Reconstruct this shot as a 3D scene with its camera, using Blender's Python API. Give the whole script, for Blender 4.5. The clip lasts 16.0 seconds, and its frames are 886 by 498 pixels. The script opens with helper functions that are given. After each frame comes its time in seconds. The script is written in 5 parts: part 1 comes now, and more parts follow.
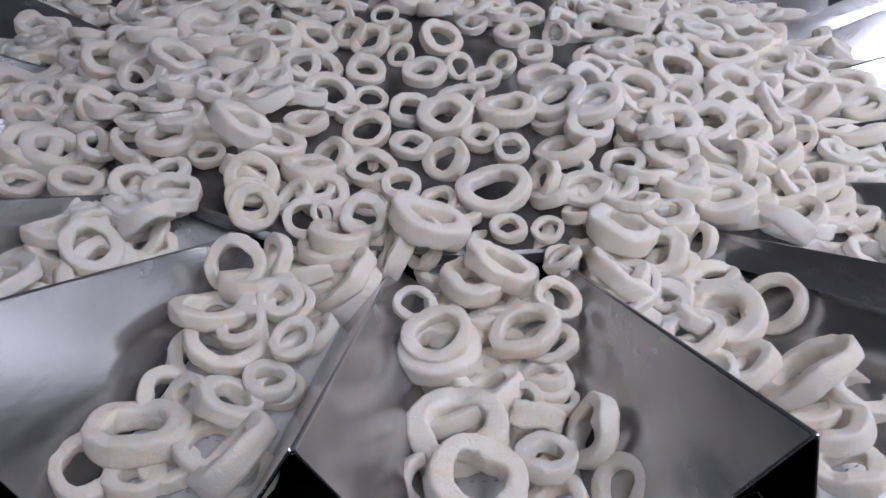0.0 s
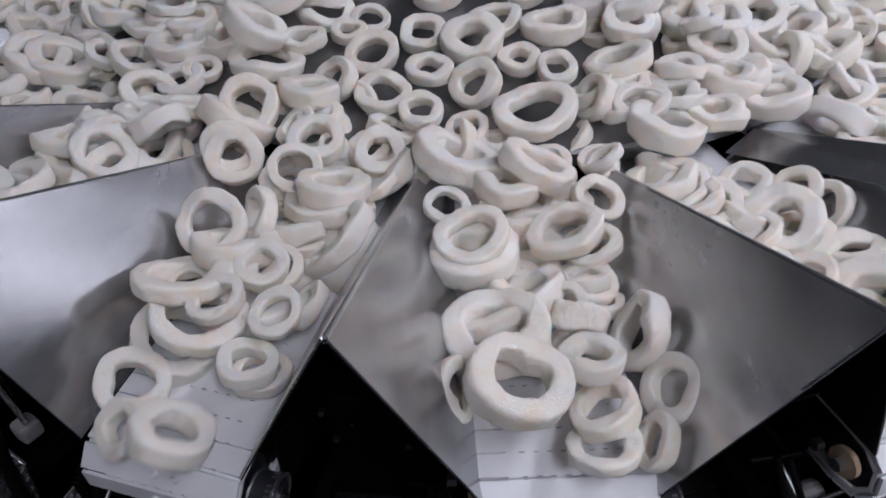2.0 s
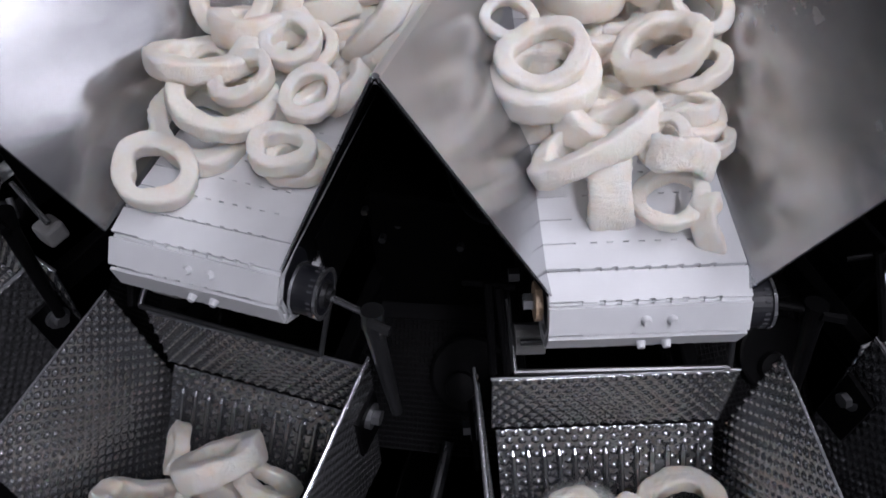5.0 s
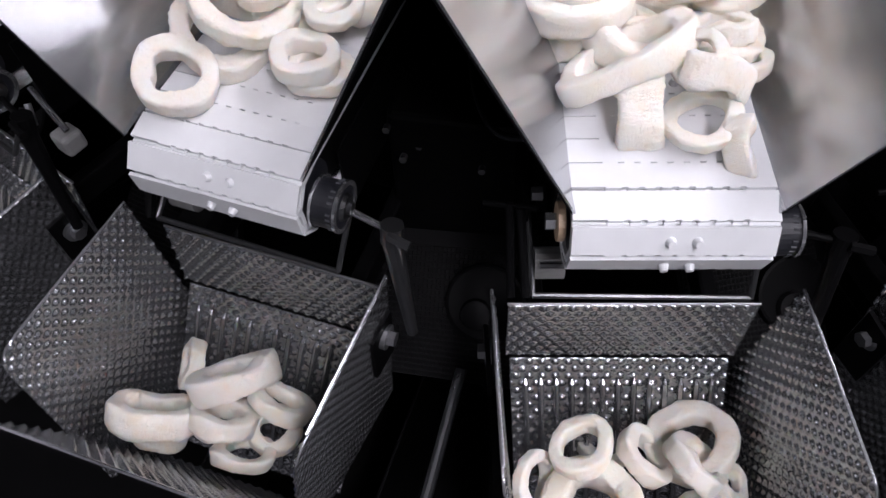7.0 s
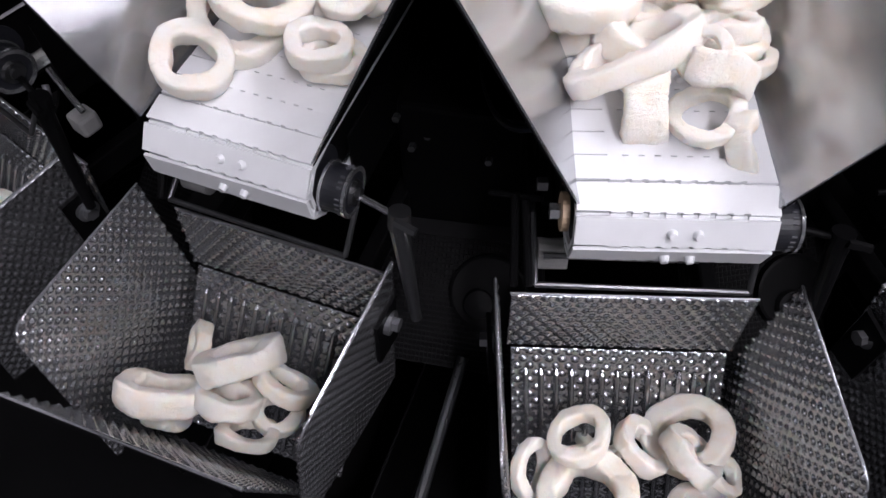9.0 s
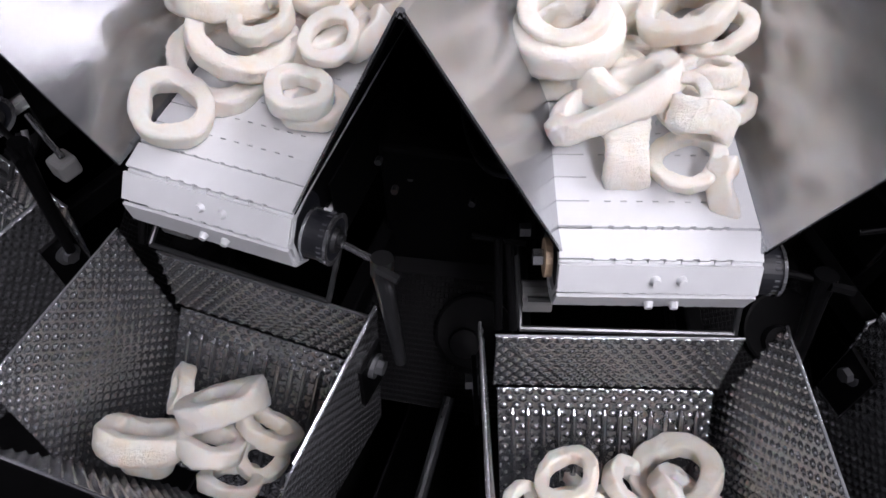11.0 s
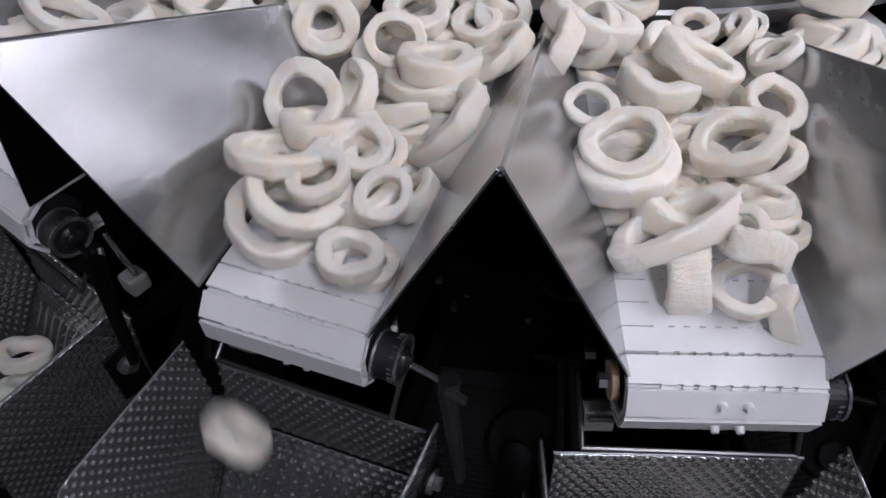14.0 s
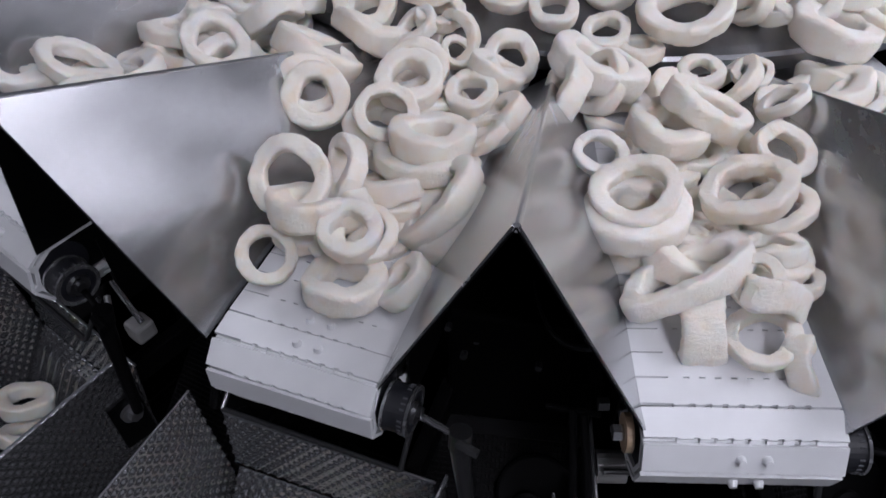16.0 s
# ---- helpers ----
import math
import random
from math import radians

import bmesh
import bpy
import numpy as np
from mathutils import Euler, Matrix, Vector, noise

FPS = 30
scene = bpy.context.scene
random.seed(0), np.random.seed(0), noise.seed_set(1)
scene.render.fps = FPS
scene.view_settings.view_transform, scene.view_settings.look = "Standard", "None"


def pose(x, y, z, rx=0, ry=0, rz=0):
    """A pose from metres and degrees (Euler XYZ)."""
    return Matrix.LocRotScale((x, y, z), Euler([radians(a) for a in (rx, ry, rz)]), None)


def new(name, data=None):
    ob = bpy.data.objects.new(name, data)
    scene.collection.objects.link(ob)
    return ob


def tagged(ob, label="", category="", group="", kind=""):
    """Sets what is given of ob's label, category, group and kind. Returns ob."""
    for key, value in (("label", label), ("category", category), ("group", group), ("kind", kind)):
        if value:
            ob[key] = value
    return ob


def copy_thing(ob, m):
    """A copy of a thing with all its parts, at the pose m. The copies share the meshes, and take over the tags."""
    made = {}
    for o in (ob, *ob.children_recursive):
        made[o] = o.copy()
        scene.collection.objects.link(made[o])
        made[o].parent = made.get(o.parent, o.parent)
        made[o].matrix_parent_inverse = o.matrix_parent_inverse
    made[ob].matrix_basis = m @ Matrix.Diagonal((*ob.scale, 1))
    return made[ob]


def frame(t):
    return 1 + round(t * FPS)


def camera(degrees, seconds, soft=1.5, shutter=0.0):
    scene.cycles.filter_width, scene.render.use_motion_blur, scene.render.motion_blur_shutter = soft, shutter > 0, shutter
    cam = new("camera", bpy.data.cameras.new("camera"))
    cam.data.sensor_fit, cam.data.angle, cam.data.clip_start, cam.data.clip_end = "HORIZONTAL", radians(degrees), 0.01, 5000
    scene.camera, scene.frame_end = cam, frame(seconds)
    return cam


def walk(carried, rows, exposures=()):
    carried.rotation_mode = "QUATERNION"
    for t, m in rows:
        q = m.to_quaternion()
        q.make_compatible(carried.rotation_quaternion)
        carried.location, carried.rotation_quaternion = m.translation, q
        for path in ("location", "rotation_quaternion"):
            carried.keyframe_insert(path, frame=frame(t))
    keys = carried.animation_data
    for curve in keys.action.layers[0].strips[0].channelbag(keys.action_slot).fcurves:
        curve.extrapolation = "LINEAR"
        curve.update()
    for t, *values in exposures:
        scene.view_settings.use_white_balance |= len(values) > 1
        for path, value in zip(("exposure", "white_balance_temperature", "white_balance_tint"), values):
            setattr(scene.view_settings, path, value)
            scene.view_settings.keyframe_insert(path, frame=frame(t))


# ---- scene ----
# Camera: seconds, place, yaw, pitch, roll
cam = camera(62.94, 16.0, soft=1.5, shutter=0.5)
ROWS = [
    (0.0, 0.0829, -1.0255, 1.4041, 5.60, -36.44, -1.81),
    (0.5, 0.0846, -1.0220, 1.3940, 6.15, -36.93, -1.65),
    (1.0, 0.0831, -1.0188, 1.3849, 6.28, -38.18, -1.53),
    (1.5, 0.0801, -1.0148, 1.3752, 6.75, -39.96, -1.39),
    (2.0, 0.0732, -1.0166, 1.3592, 6.29, -41.37, -0.13),
    (2.5, 0.0650, -1.0146, 1.3423, 6.57, -42.95, 0.58),
    (3.0, 0.0569, -1.0083, 1.3261, 7.01, -45.49, 1.09),
    (3.5, 0.0527, -1.0088, 1.3158, 7.36, -46.75, 0.77),
    (4.0, 0.0495, -1.0123, 1.3100, 7.02, -48.85, 0.85),
    (4.5, 0.0493, -1.0153, 1.3011, 7.55, -51.02, 1.53),
    (5.0, 0.0543, -1.0086, 1.2885, 7.46, -53.05, 1.77),
    (7.5, 0.0499, -1.0251, 1.2721, 10.37, -56.87, 1.10),
    (8.0, 0.0505, -1.0265, 1.2730, 10.92, -56.99, 0.96),
    (8.5, 0.0519, -1.0314, 1.2742, 11.29, -57.07, 0.79),
    (9.0, 0.0513, -1.0326, 1.2760, 11.13, -56.81, 0.71),
    (9.5, 0.0530, -1.0296, 1.2797, 10.69, -56.15, 0.23),
    (12.0, 0.0485, -1.0150, 1.2851, 9.79, -53.77, 0.39),
    (12.5, 0.0442, -1.0173, 1.2947, 9.72, -51.93, 0.50),
    (13.0, 0.0383, -1.0169, 1.3039, 9.77, -49.91, 0.32),
    (13.5, 0.0272, -1.0180, 1.3076, 10.04, -48.88, 0.61),
    (14.0, 0.0191, -1.0156, 1.3079, 10.82, -48.67, 0.84),
    (14.5, 0.0133, -1.0120, 1.3074, 10.80, -48.30, 0.91),
    (15.0, 0.0127, -1.0080, 1.3081, 10.34, -48.01, 0.83),
    (15.5, 0.0113, -1.0092, 1.3097, 10.55, -47.55, 0.85),
    (16.0, 0.0125, -1.0083, 1.3110, 10.82, -45.92, 0.99),
]
walk(cam, [(t, pose(x, y, z, 90 + pitch, roll, yaw)) for t, x, y, z, yaw, pitch, roll in ROWS],
     exposures=[(0.0, -0.97, 6100, 22), (2.5, -0.93, 6100, 21), (3.5, -0.89, 6150, 21), (5.0, -0.52, 6250, 21), (7.5, 0.08, 6450, 22), (9.5, 0.10, 6450, 22), (12.5, -0.29, 6400, 22), (14.5, -0.66, 6250, 21), (16.0, -0.70, 6150, 21)])

# ---- world and light ----
world = bpy.data.worlds.new("world")
scene.world = world
world.use_nodes = True
world.node_tree.nodes["Background"].inputs[0].default_value = (0.75, 0.85, 1.0, 1)
world.node_tree.nodes["Background"].inputs[1].default_value = 0.01
scene.view_settings.exposure = 0.0

# ---- materials ----


def mat_base(name):
    m = bpy.data.materials.new(name)
    m.use_nodes = True
    nt = m.node_tree
    return m, nt, nt.nodes["Principled BSDF"]


def nd(nt, kind, **values):
    n = nt.nodes.new(kind)
    for k, v in values.items():
        if k in n.inputs:
            n.inputs[k].default_value = v
    return n


def ramp(nt, src, stops):
    r = nt.nodes.new("ShaderNodeValToRGB")
    el = r.color_ramp.elements
    while len(el) < len(stops):
        el.new(0.5)
    for e, (p, c) in zip(el, stops):
        e.position = p
        e.color = (*c, 1) if len(c) == 3 else c
    nt.links.new(src, r.inputs[0])
    return r.outputs[0]


def g(v):
    return (v, v, v)


def coords(nt, scale=(1, 1, 1)):
    tc = nt.nodes.new("ShaderNodeTexCoord")
    mp = nt.nodes.new("ShaderNodeMapping")
    mp.inputs["Scale"].default_value = scale
    nt.links.new(tc.outputs["Object"], mp.inputs[0])
    return mp.outputs[0]


def noise_tex(nt, vec, scale, detail=4.0, rough=0.55):
    n = nd(nt, "ShaderNodeTexNoise", Scale=scale, Detail=detail, Roughness=rough)
    nt.links.new(vec, n.inputs["Vector"])
    return n.outputs["Fac"]


def bump(nt, bsdf, height, strength, distance):
    b = nd(nt, "ShaderNodeBump", Strength=strength, Distance=distance)
    nt.links.new(height, b.inputs["Height"])
    nt.links.new(b.outputs[0], bsdf.inputs["Normal"])


def steel(name, tone, rough_lo, rough_hi, stain=0.25, tint=(0.965, 0.985, 1.02)):
    """Worn stainless sheet: cloudy film of water and starch over a fine grain."""
    m, nt, b = mat_base(name)
    v = coords(nt)
    cloud = noise_tex(nt, v, 9.0, 6.0, 0.6)
    fine = noise_tex(nt, v, 140.0, 3.0)
    lo, hi = tone * (1 - stain), tone
    wet = noise_tex(nt, coords(nt, (1.0, 0.35, 1.6)), 34.0, 5.0, 0.7)
    both = nd(nt, "ShaderNodeMath")
    both.operation = "MULTIPLY_ADD"
    nt.links.new(wet, both.inputs[0])
    both.inputs[1].default_value = 0.5
    half = nd(nt, "ShaderNodeMath")
    half.operation = "MULTIPLY"
    nt.links.new(cloud, half.inputs[0])
    half.inputs[1].default_value = 0.5
    nt.links.new(half.outputs[0], both.inputs[2])
    cloud = both.outputs[0]
    col = ramp(nt, cloud, [(0.38, tuple(lo * c for c in tint)), (0.62, tuple(hi * c for c in tint))])
    nt.links.new(col, b.inputs["Base Color"])
    b.inputs["Metallic"].default_value = 0.9
    mix = nd(nt, "ShaderNodeMath")
    mix.operation = "MULTIPLY_ADD"
    nt.links.new(cloud, mix.inputs[0])
    mix.inputs[1].default_value = (rough_hi - rough_lo) * 3.0
    mix.inputs[2].default_value = rough_lo - 1.0 * (rough_hi - rough_lo)
    nt.links.new(mix.outputs[0], b.inputs["Roughness"])
    bump(nt, b, fine, 0.06, 0.0006)
    return m


def plain(name, colour, rough, metal=0.0, var=0.15, scale=30.0, bumps=0.1):
    m, nt, b = mat_base(name)
    v = coords(nt)
    n = noise_tex(nt, v, scale, 5.0)
    col = ramp(nt, n, [(0.25, tuple(c * (1 - var) for c in colour)), (0.75, tuple(min(1, c * (1 + var)) for c in colour))])
    nt.links.new(col, b.inputs["Base Color"])
    b.inputs["Roughness"].default_value = rough
    b.inputs["Metallic"].default_value = metal
    f = noise_tex(nt, v, scale * 9, 3.0)
    bump(nt, b, f, bumps, 0.0008)
    return m


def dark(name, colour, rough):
    """Black paint with little gloss; its near-black colour also carries the shade it lies in."""
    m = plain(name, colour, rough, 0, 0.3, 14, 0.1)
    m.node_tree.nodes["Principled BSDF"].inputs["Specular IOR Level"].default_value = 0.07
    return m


def squid():
    m, nt, b = mat_base("squid flesh")
    v = coords(nt)
    n = noise_tex(nt, v, 2.2, 4.0)
    info = nt.nodes.new("ShaderNodeObjectInfo")
    add = nd(nt, "ShaderNodeMath")
    add.operation = "MULTIPLY_ADD"
    geo = nt.nodes.new("ShaderNodeNewGeometry")
    mix = nd(nt, "ShaderNodeMath")
    nt.links.new(info.outputs["Random"], mix.inputs[0])
    nt.links.new(geo.outputs["Random Per Island"], mix.inputs[1])
    nt.links.new(mix.outputs[0], add.inputs[0])
    add.inputs[1].default_value = 0.16
    nt.links.new(n, add.inputs[2])
    col = ramp(nt, add.outputs[0], [(0.28, (0.965, 0.815, 0.65)), (0.55, (0.975, 0.895, 0.795)), (0.88, (0.983, 0.945, 0.885))])
    nt.links.new(col, b.inputs["Base Color"])
    b.inputs["Roughness"].default_value = 0.42
    b.inputs["Subsurface Weight"].default_value = 0.5
    b.inputs["Subsurface Radius"].default_value = (1.0, 0.78, 0.64)
    b.inputs["Subsurface Scale"].default_value = 0.0055
    frost = noise_tex(nt, v, 15.0, 6.0, 0.7)
    rough = ramp(nt, frost, [(0.35, g(0.35)), (0.65, g(0.6))])
    nt.links.new(rough, b.inputs["Roughness"])
    bump(nt, b, frost, 0.65, 0.0040)
    return m


SQUID = squid()
STEEL = steel("stainless sheet", 0.53, 0.17, 0.29, 0.25)
STEEL_DULL = steel("dull stainless sheet", 0.38, 0.3, 0.5)
STEEL_DIMPLE = steel("embossed stainless", 0.46, 0.13, 0.24)
STEEL_BRIGHT = steel("polished stainless", 0.6, 0.12, 0.25, 0.1)
DISC = steel("dispersion plate steel", 0.34, 0.25, 0.45, 0.4)
BELT = plain("white acetal belt", (0.66, 0.675, 0.69), 0.45, 0, 0.05, 40, 0.05)
# Housing black, set so low that it also gives the shade below the belts.
BLACK = dark("black housing and shade", (0.003, 0.003, 0.0033), 0.5)
RUBBER = plain("black rubber", (0.010, 0.011, 0.015), 0.5, 0, 0.2, 60)
WHITE_PLASTIC = plain("white plastic", (0.7, 0.7, 0.7), 0.4)
FLOOR = plain("floor paint", (0.05, 0.05, 0.055), 0.5, 0, 0.2, 5)
CEILING = plain("ceiling panel", (0.6, 0.61, 0.62), 0.6, 0, 0.04, 3)
WALL = plain("wall panel", (0.74, 0.75, 0.76), 0.5, 0, 0.04, 3)
GOLD = plain("gold print", (0.55, 0.38, 0.12), 0.5)
PRINT = plain("pale print", (0.07, 0.072, 0.08), 0.5)
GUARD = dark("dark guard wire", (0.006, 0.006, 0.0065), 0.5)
# The same steel at a lower tone, for shafts, wires and screws.
STEEL_DARK = steel("dark toned steel", 0.14, 0.25, 0.4)
# White plastic toned down to grey for the shade below the belts.
SHADED_PLASTIC = plain("shaded white plastic", (0.22, 0.22, 0.22), 0.5)
TAN = plain("tan bearing", (0.45, 0.33, 0.22), 0.5)

# ---- mesh helpers ----


def part(name, bm, material, parent=None, label="", smooth=False):
    me = bpy.data.meshes.new(name)
    bmesh.ops.recalc_face_normals(bm, faces=bm.faces)
    bm.to_mesh(me)
    bm.free()
    me.materials.append(material)
    if smooth:
        me.shade_smooth()
    ob = new(name, me)
    if parent is not None:
        ob.parent = parent
    if label:
        tagged(ob, label)
    return ob


def share(name, me, parent=None, m=None):
    """Another object on a mesh that exists."""
    ob = new(name, me)
    if parent is not None:
        ob.parent = parent
    if m is not None:
        ob.matrix_basis = m
    return ob


def P(s, r, z):
    """A point of a sector: across, out from the axis, up."""
    return Vector((s, -r, z))


def slab(bm, pts, th):
    """A sheet with thickness from a planar outline; th along its normal."""
    pts = [Vector(p) for p in pts]
    n = Vector((0, 0, 0))
    for i in range(len(pts)):
        a, b = pts[i], pts[(i + 1) % len(pts)]
        n += a.cross(b)
    n.normalize()
    top = [bm.verts.new(p) for p in pts]
    low = [bm.verts.new(p - n * th) for p in pts]
    bm.faces.new(top)
    bm.faces.new(low[::-1])
    k = len(pts)
    for i in range(k):
        bm.faces.new((top[i], low[i], low[(i + 1) % k], top[(i + 1) % k]))
    return n


def box(bm, lo, hi, bevel=0.0):
    vs = [bm.verts.new((x, y, z)) for x in (lo[0], hi[0]) for y in (lo[1], hi[1]) for z in (lo[2], hi[2])]
    q = [(0, 1, 3, 2), (4, 6, 7, 5), (0, 4, 5, 1), (2, 3, 7, 6), (0, 2, 6, 4), (1, 5, 7, 3)]
    fs = [bm.faces.new([vs[i] for i in f]) for f in q]
    if bevel:
        es = list({e for f in fs for e in f.edges})
        bmesh.ops.bevel(bm, geom=es, offset=bevel, segments=2, affect="EDGES", profile=0.5)


def tube(bm, a, b, r, seg=12, r2=None):
    """A rod or roller from a to b."""
    a, b = Vector(a), Vector(b)
    q = (b - a).to_track_quat("Z", "Y")
    r2 = r if r2 is None else r2
    ra = [bm.verts.new(a + q @ Vector((r * math.cos(t), r * math.sin(t), 0))) for t in (2 * math.pi * i / seg for i in range(seg))]
    rb = [bm.verts.new(b + q @ Vector((r2 * math.cos(t), r2 * math.sin(t), 0))) for t in (2 * math.pi * i / seg for i in range(seg))]
    for i in range(seg):
        bm.faces.new((ra[i], ra[(i + 1) % seg], rb[(i + 1) % seg], rb[i]))
    bm.faces.new(ra[::-1])
    bm.faces.new(rb)


def lathe(bm, profile, seg=96, a0=0.0, a1=2 * math.pi):
    """Turns (r, z) points round the z axis; the profile is closed."""
    n = len(profile)
    rings = []
    for i in range(seg):
        t = a0 + (a1 - a0) * i / seg
        rings.append([bm.verts.new((r * math.cos(t), r * math.sin(t), z)) for r, z in profile])
    for i in range(seg):
        A, B = rings[i], rings[(i + 1) % seg]
        for j in range(n - 1):
            bm.faces.new((A[j], B[j], B[j + 1], A[j + 1]))
        bm.faces.new((A[n - 1], B[n - 1], B[0], A[0]))


def sector(deg):
    return pose(0, 0, 0, 0, 0, deg)


# ---- room ----
def room():
    x0, x1, y0, y1, h = -9.0, 13.0, -6.0, 11.0, 2.7
    bm = bmesh.new()
    box(bm, (x0, y0, -0.2), (x1, y1, 0))
    tagged(part("floor", bm, FLOOR), "dark grey painted factory floor", "floor", kind="structure")
    spans = {"west": ((x0 - 0.2, y0, 0), (x0, y1, h)), "east": ((x1, y0, 0), (x1 + 0.2, y1, h)),
             "north": ((x0 - 0.2, y1, 0), (x1 + 0.2, y1 + 0.2, h)), "south": ((x0 - 0.2, y0 - 0.2, 0), (x1 + 0.2, y0, h))}
    for side, (lo, hi) in spans.items():
        bm = bmesh.new()
        box(bm, lo, hi)
        tagged(part("wall_" + side, bm, WALL), "pale panelled factory wall", "wall", kind="structure")
    bm = bmesh.new()
    box(bm, (x0 - 0.2, y0 - 0.2, h), (x1 + 0.2, y1 + 0.2, h + 0.1))
    tagged(part("ceiling", bm, CEILING), "white panelled factory ceiling", "ceiling", kind="structure")


LAMPS = ((1.3, -0.2), (0.6, -1.75), (-3.4, -2.2), (2.7, -1.3), (3.8, 1.5), (6.3, 2.3), (6.3, -0.8), (8.9, 3.4), (0.4, 5.2), (3.6, 4.6),
         # These four are added, unseen, to brighten the sheets that face east.
         (8.9, 0.8), (7.2, 4.9), (9.35, 3.55), (11.2, 1.9))
POWER = 27.0


def lamps():
    m, nt, b = mat_base("lamp diffuser")
    b.inputs["Emission Color"].default_value = (0.95, 0.97, 1.0, 1)
    b.inputs["Emission Strength"].default_value = 9.0
    for x, y in LAMPS:
        bm = bmesh.new()
        box(bm, (-0.16, -0.65, -0.04), (0.16, 0.65, 0.04), 0.01)
        ob = tagged(part("ceiling_lamp", bm, WHITE_PLASTIC), "long white ceiling light fitting, lit, out of view", "lamp", "ceiling lamps")
        bm = bmesh.new()
        box(bm, (-0.14, -0.63, -0.05), (0.14, 0.63, -0.042))
        part("diffuser", bm, m, ob, "glowing white diffuser")
        ob.matrix_basis = pose(x, y, 2.66)
        d = bpy.data.lights.new("ceiling_light", "AREA")
        d.shape, d.size, d.size_y, d.energy, d.color = "RECTANGLE", 0.26, 1.2, POWER, (0.95, 0.97, 1.0)
        new("ceiling_light", d).matrix_basis = pose(x, y, 2.58)


room()
lamps()

# ---- the weigher: hub, disc, dividers, belts, hoppers ----
STEP = 18.0
R_TIP, Z_TIP = 0.816, 1.125
R_BACK, Z_BACK = 0.510, 0.998
R_WALL, Z_WALL = 0.8025, 0.970
HALF = 0.052
Z_BELT = 0.978


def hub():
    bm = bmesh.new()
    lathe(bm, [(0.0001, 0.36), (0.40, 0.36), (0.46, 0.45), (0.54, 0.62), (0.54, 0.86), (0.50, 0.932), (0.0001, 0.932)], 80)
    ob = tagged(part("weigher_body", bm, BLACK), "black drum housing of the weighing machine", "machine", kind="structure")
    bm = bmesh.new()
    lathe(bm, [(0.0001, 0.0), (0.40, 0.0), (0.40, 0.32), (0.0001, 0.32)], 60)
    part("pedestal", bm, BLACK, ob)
    # Deck added in black, so that the space under the hoppers stays dark.
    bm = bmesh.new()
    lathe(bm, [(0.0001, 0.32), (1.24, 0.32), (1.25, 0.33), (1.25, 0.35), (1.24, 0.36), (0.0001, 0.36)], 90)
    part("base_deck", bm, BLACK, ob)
    bm = bmesh.new()
    lathe(bm, [(0.0001, 0.93), (0.1, 0.93), (0.1, 1.02), (0.0001, 1.02)], 40)
    part("shaft", bm, STEEL_DULL, ob)
    disc = tagged(new("dispersion_disc"), "round stainless steel dispersion disc, wet and scratched", "disc")
    bm = bmesh.new()
    lathe(bm, [(0.0001, 1.030), (0.20, 1.026), (0.45, 1.0125), (0.45, 1.004), (0.0001, 1.020)], 160)
    part("plate", bm, DISC, disc, smooth=False)
    bm = bmesh.new()
    lathe(bm, [(0.45, 1.0125), (0.486, 1.0105), (0.496, 1.009), (0.4985, 1.006), (0.4985, 0.994), (0.492, 0.994), (0.486, 1.002), (0.45, 1.004)], 160)
    part("rim", bm, DISC, disc)


def sheet(bm, a, b, c, d, n, th, m=14):
    """A slightly twisted sheet between the edges a-b and d-c, with its thickness."""
    top = [[bm.verts.new(a.lerp(b, i / m).lerp(d.lerp(c, i / m), j / m)) for i in range(m + 1)] for j in range(m + 1)]
    low = [[bm.verts.new(v.co - n * th) for v in row] for row in top]
    for j in range(m):
        for i in range(m):
            bm.faces.new((top[j][i], top[j][i + 1], top[j + 1][i + 1], top[j + 1][i]))
            bm.faces.new((low[j][i], low[j + 1][i], low[j + 1][i + 1], low[j][i + 1]))
    for i in range(m):
        for j in (0, m):
            bm.faces.new((top[j][i], low[j][i], low[j][i + 1], top[j][i + 1]))
            bm.faces.new((top[i][j], top[i + 1][j], low[i + 1][j], low[i][j]))
    for e in bm.edges:
        if any(f.calc_area() > 0 and len(e.link_faces) == 2 and abs(e.link_faces[0].normal.dot(e.link_faces[1].normal)) < 0.5 for f in e.link_faces):
            e.smooth = False


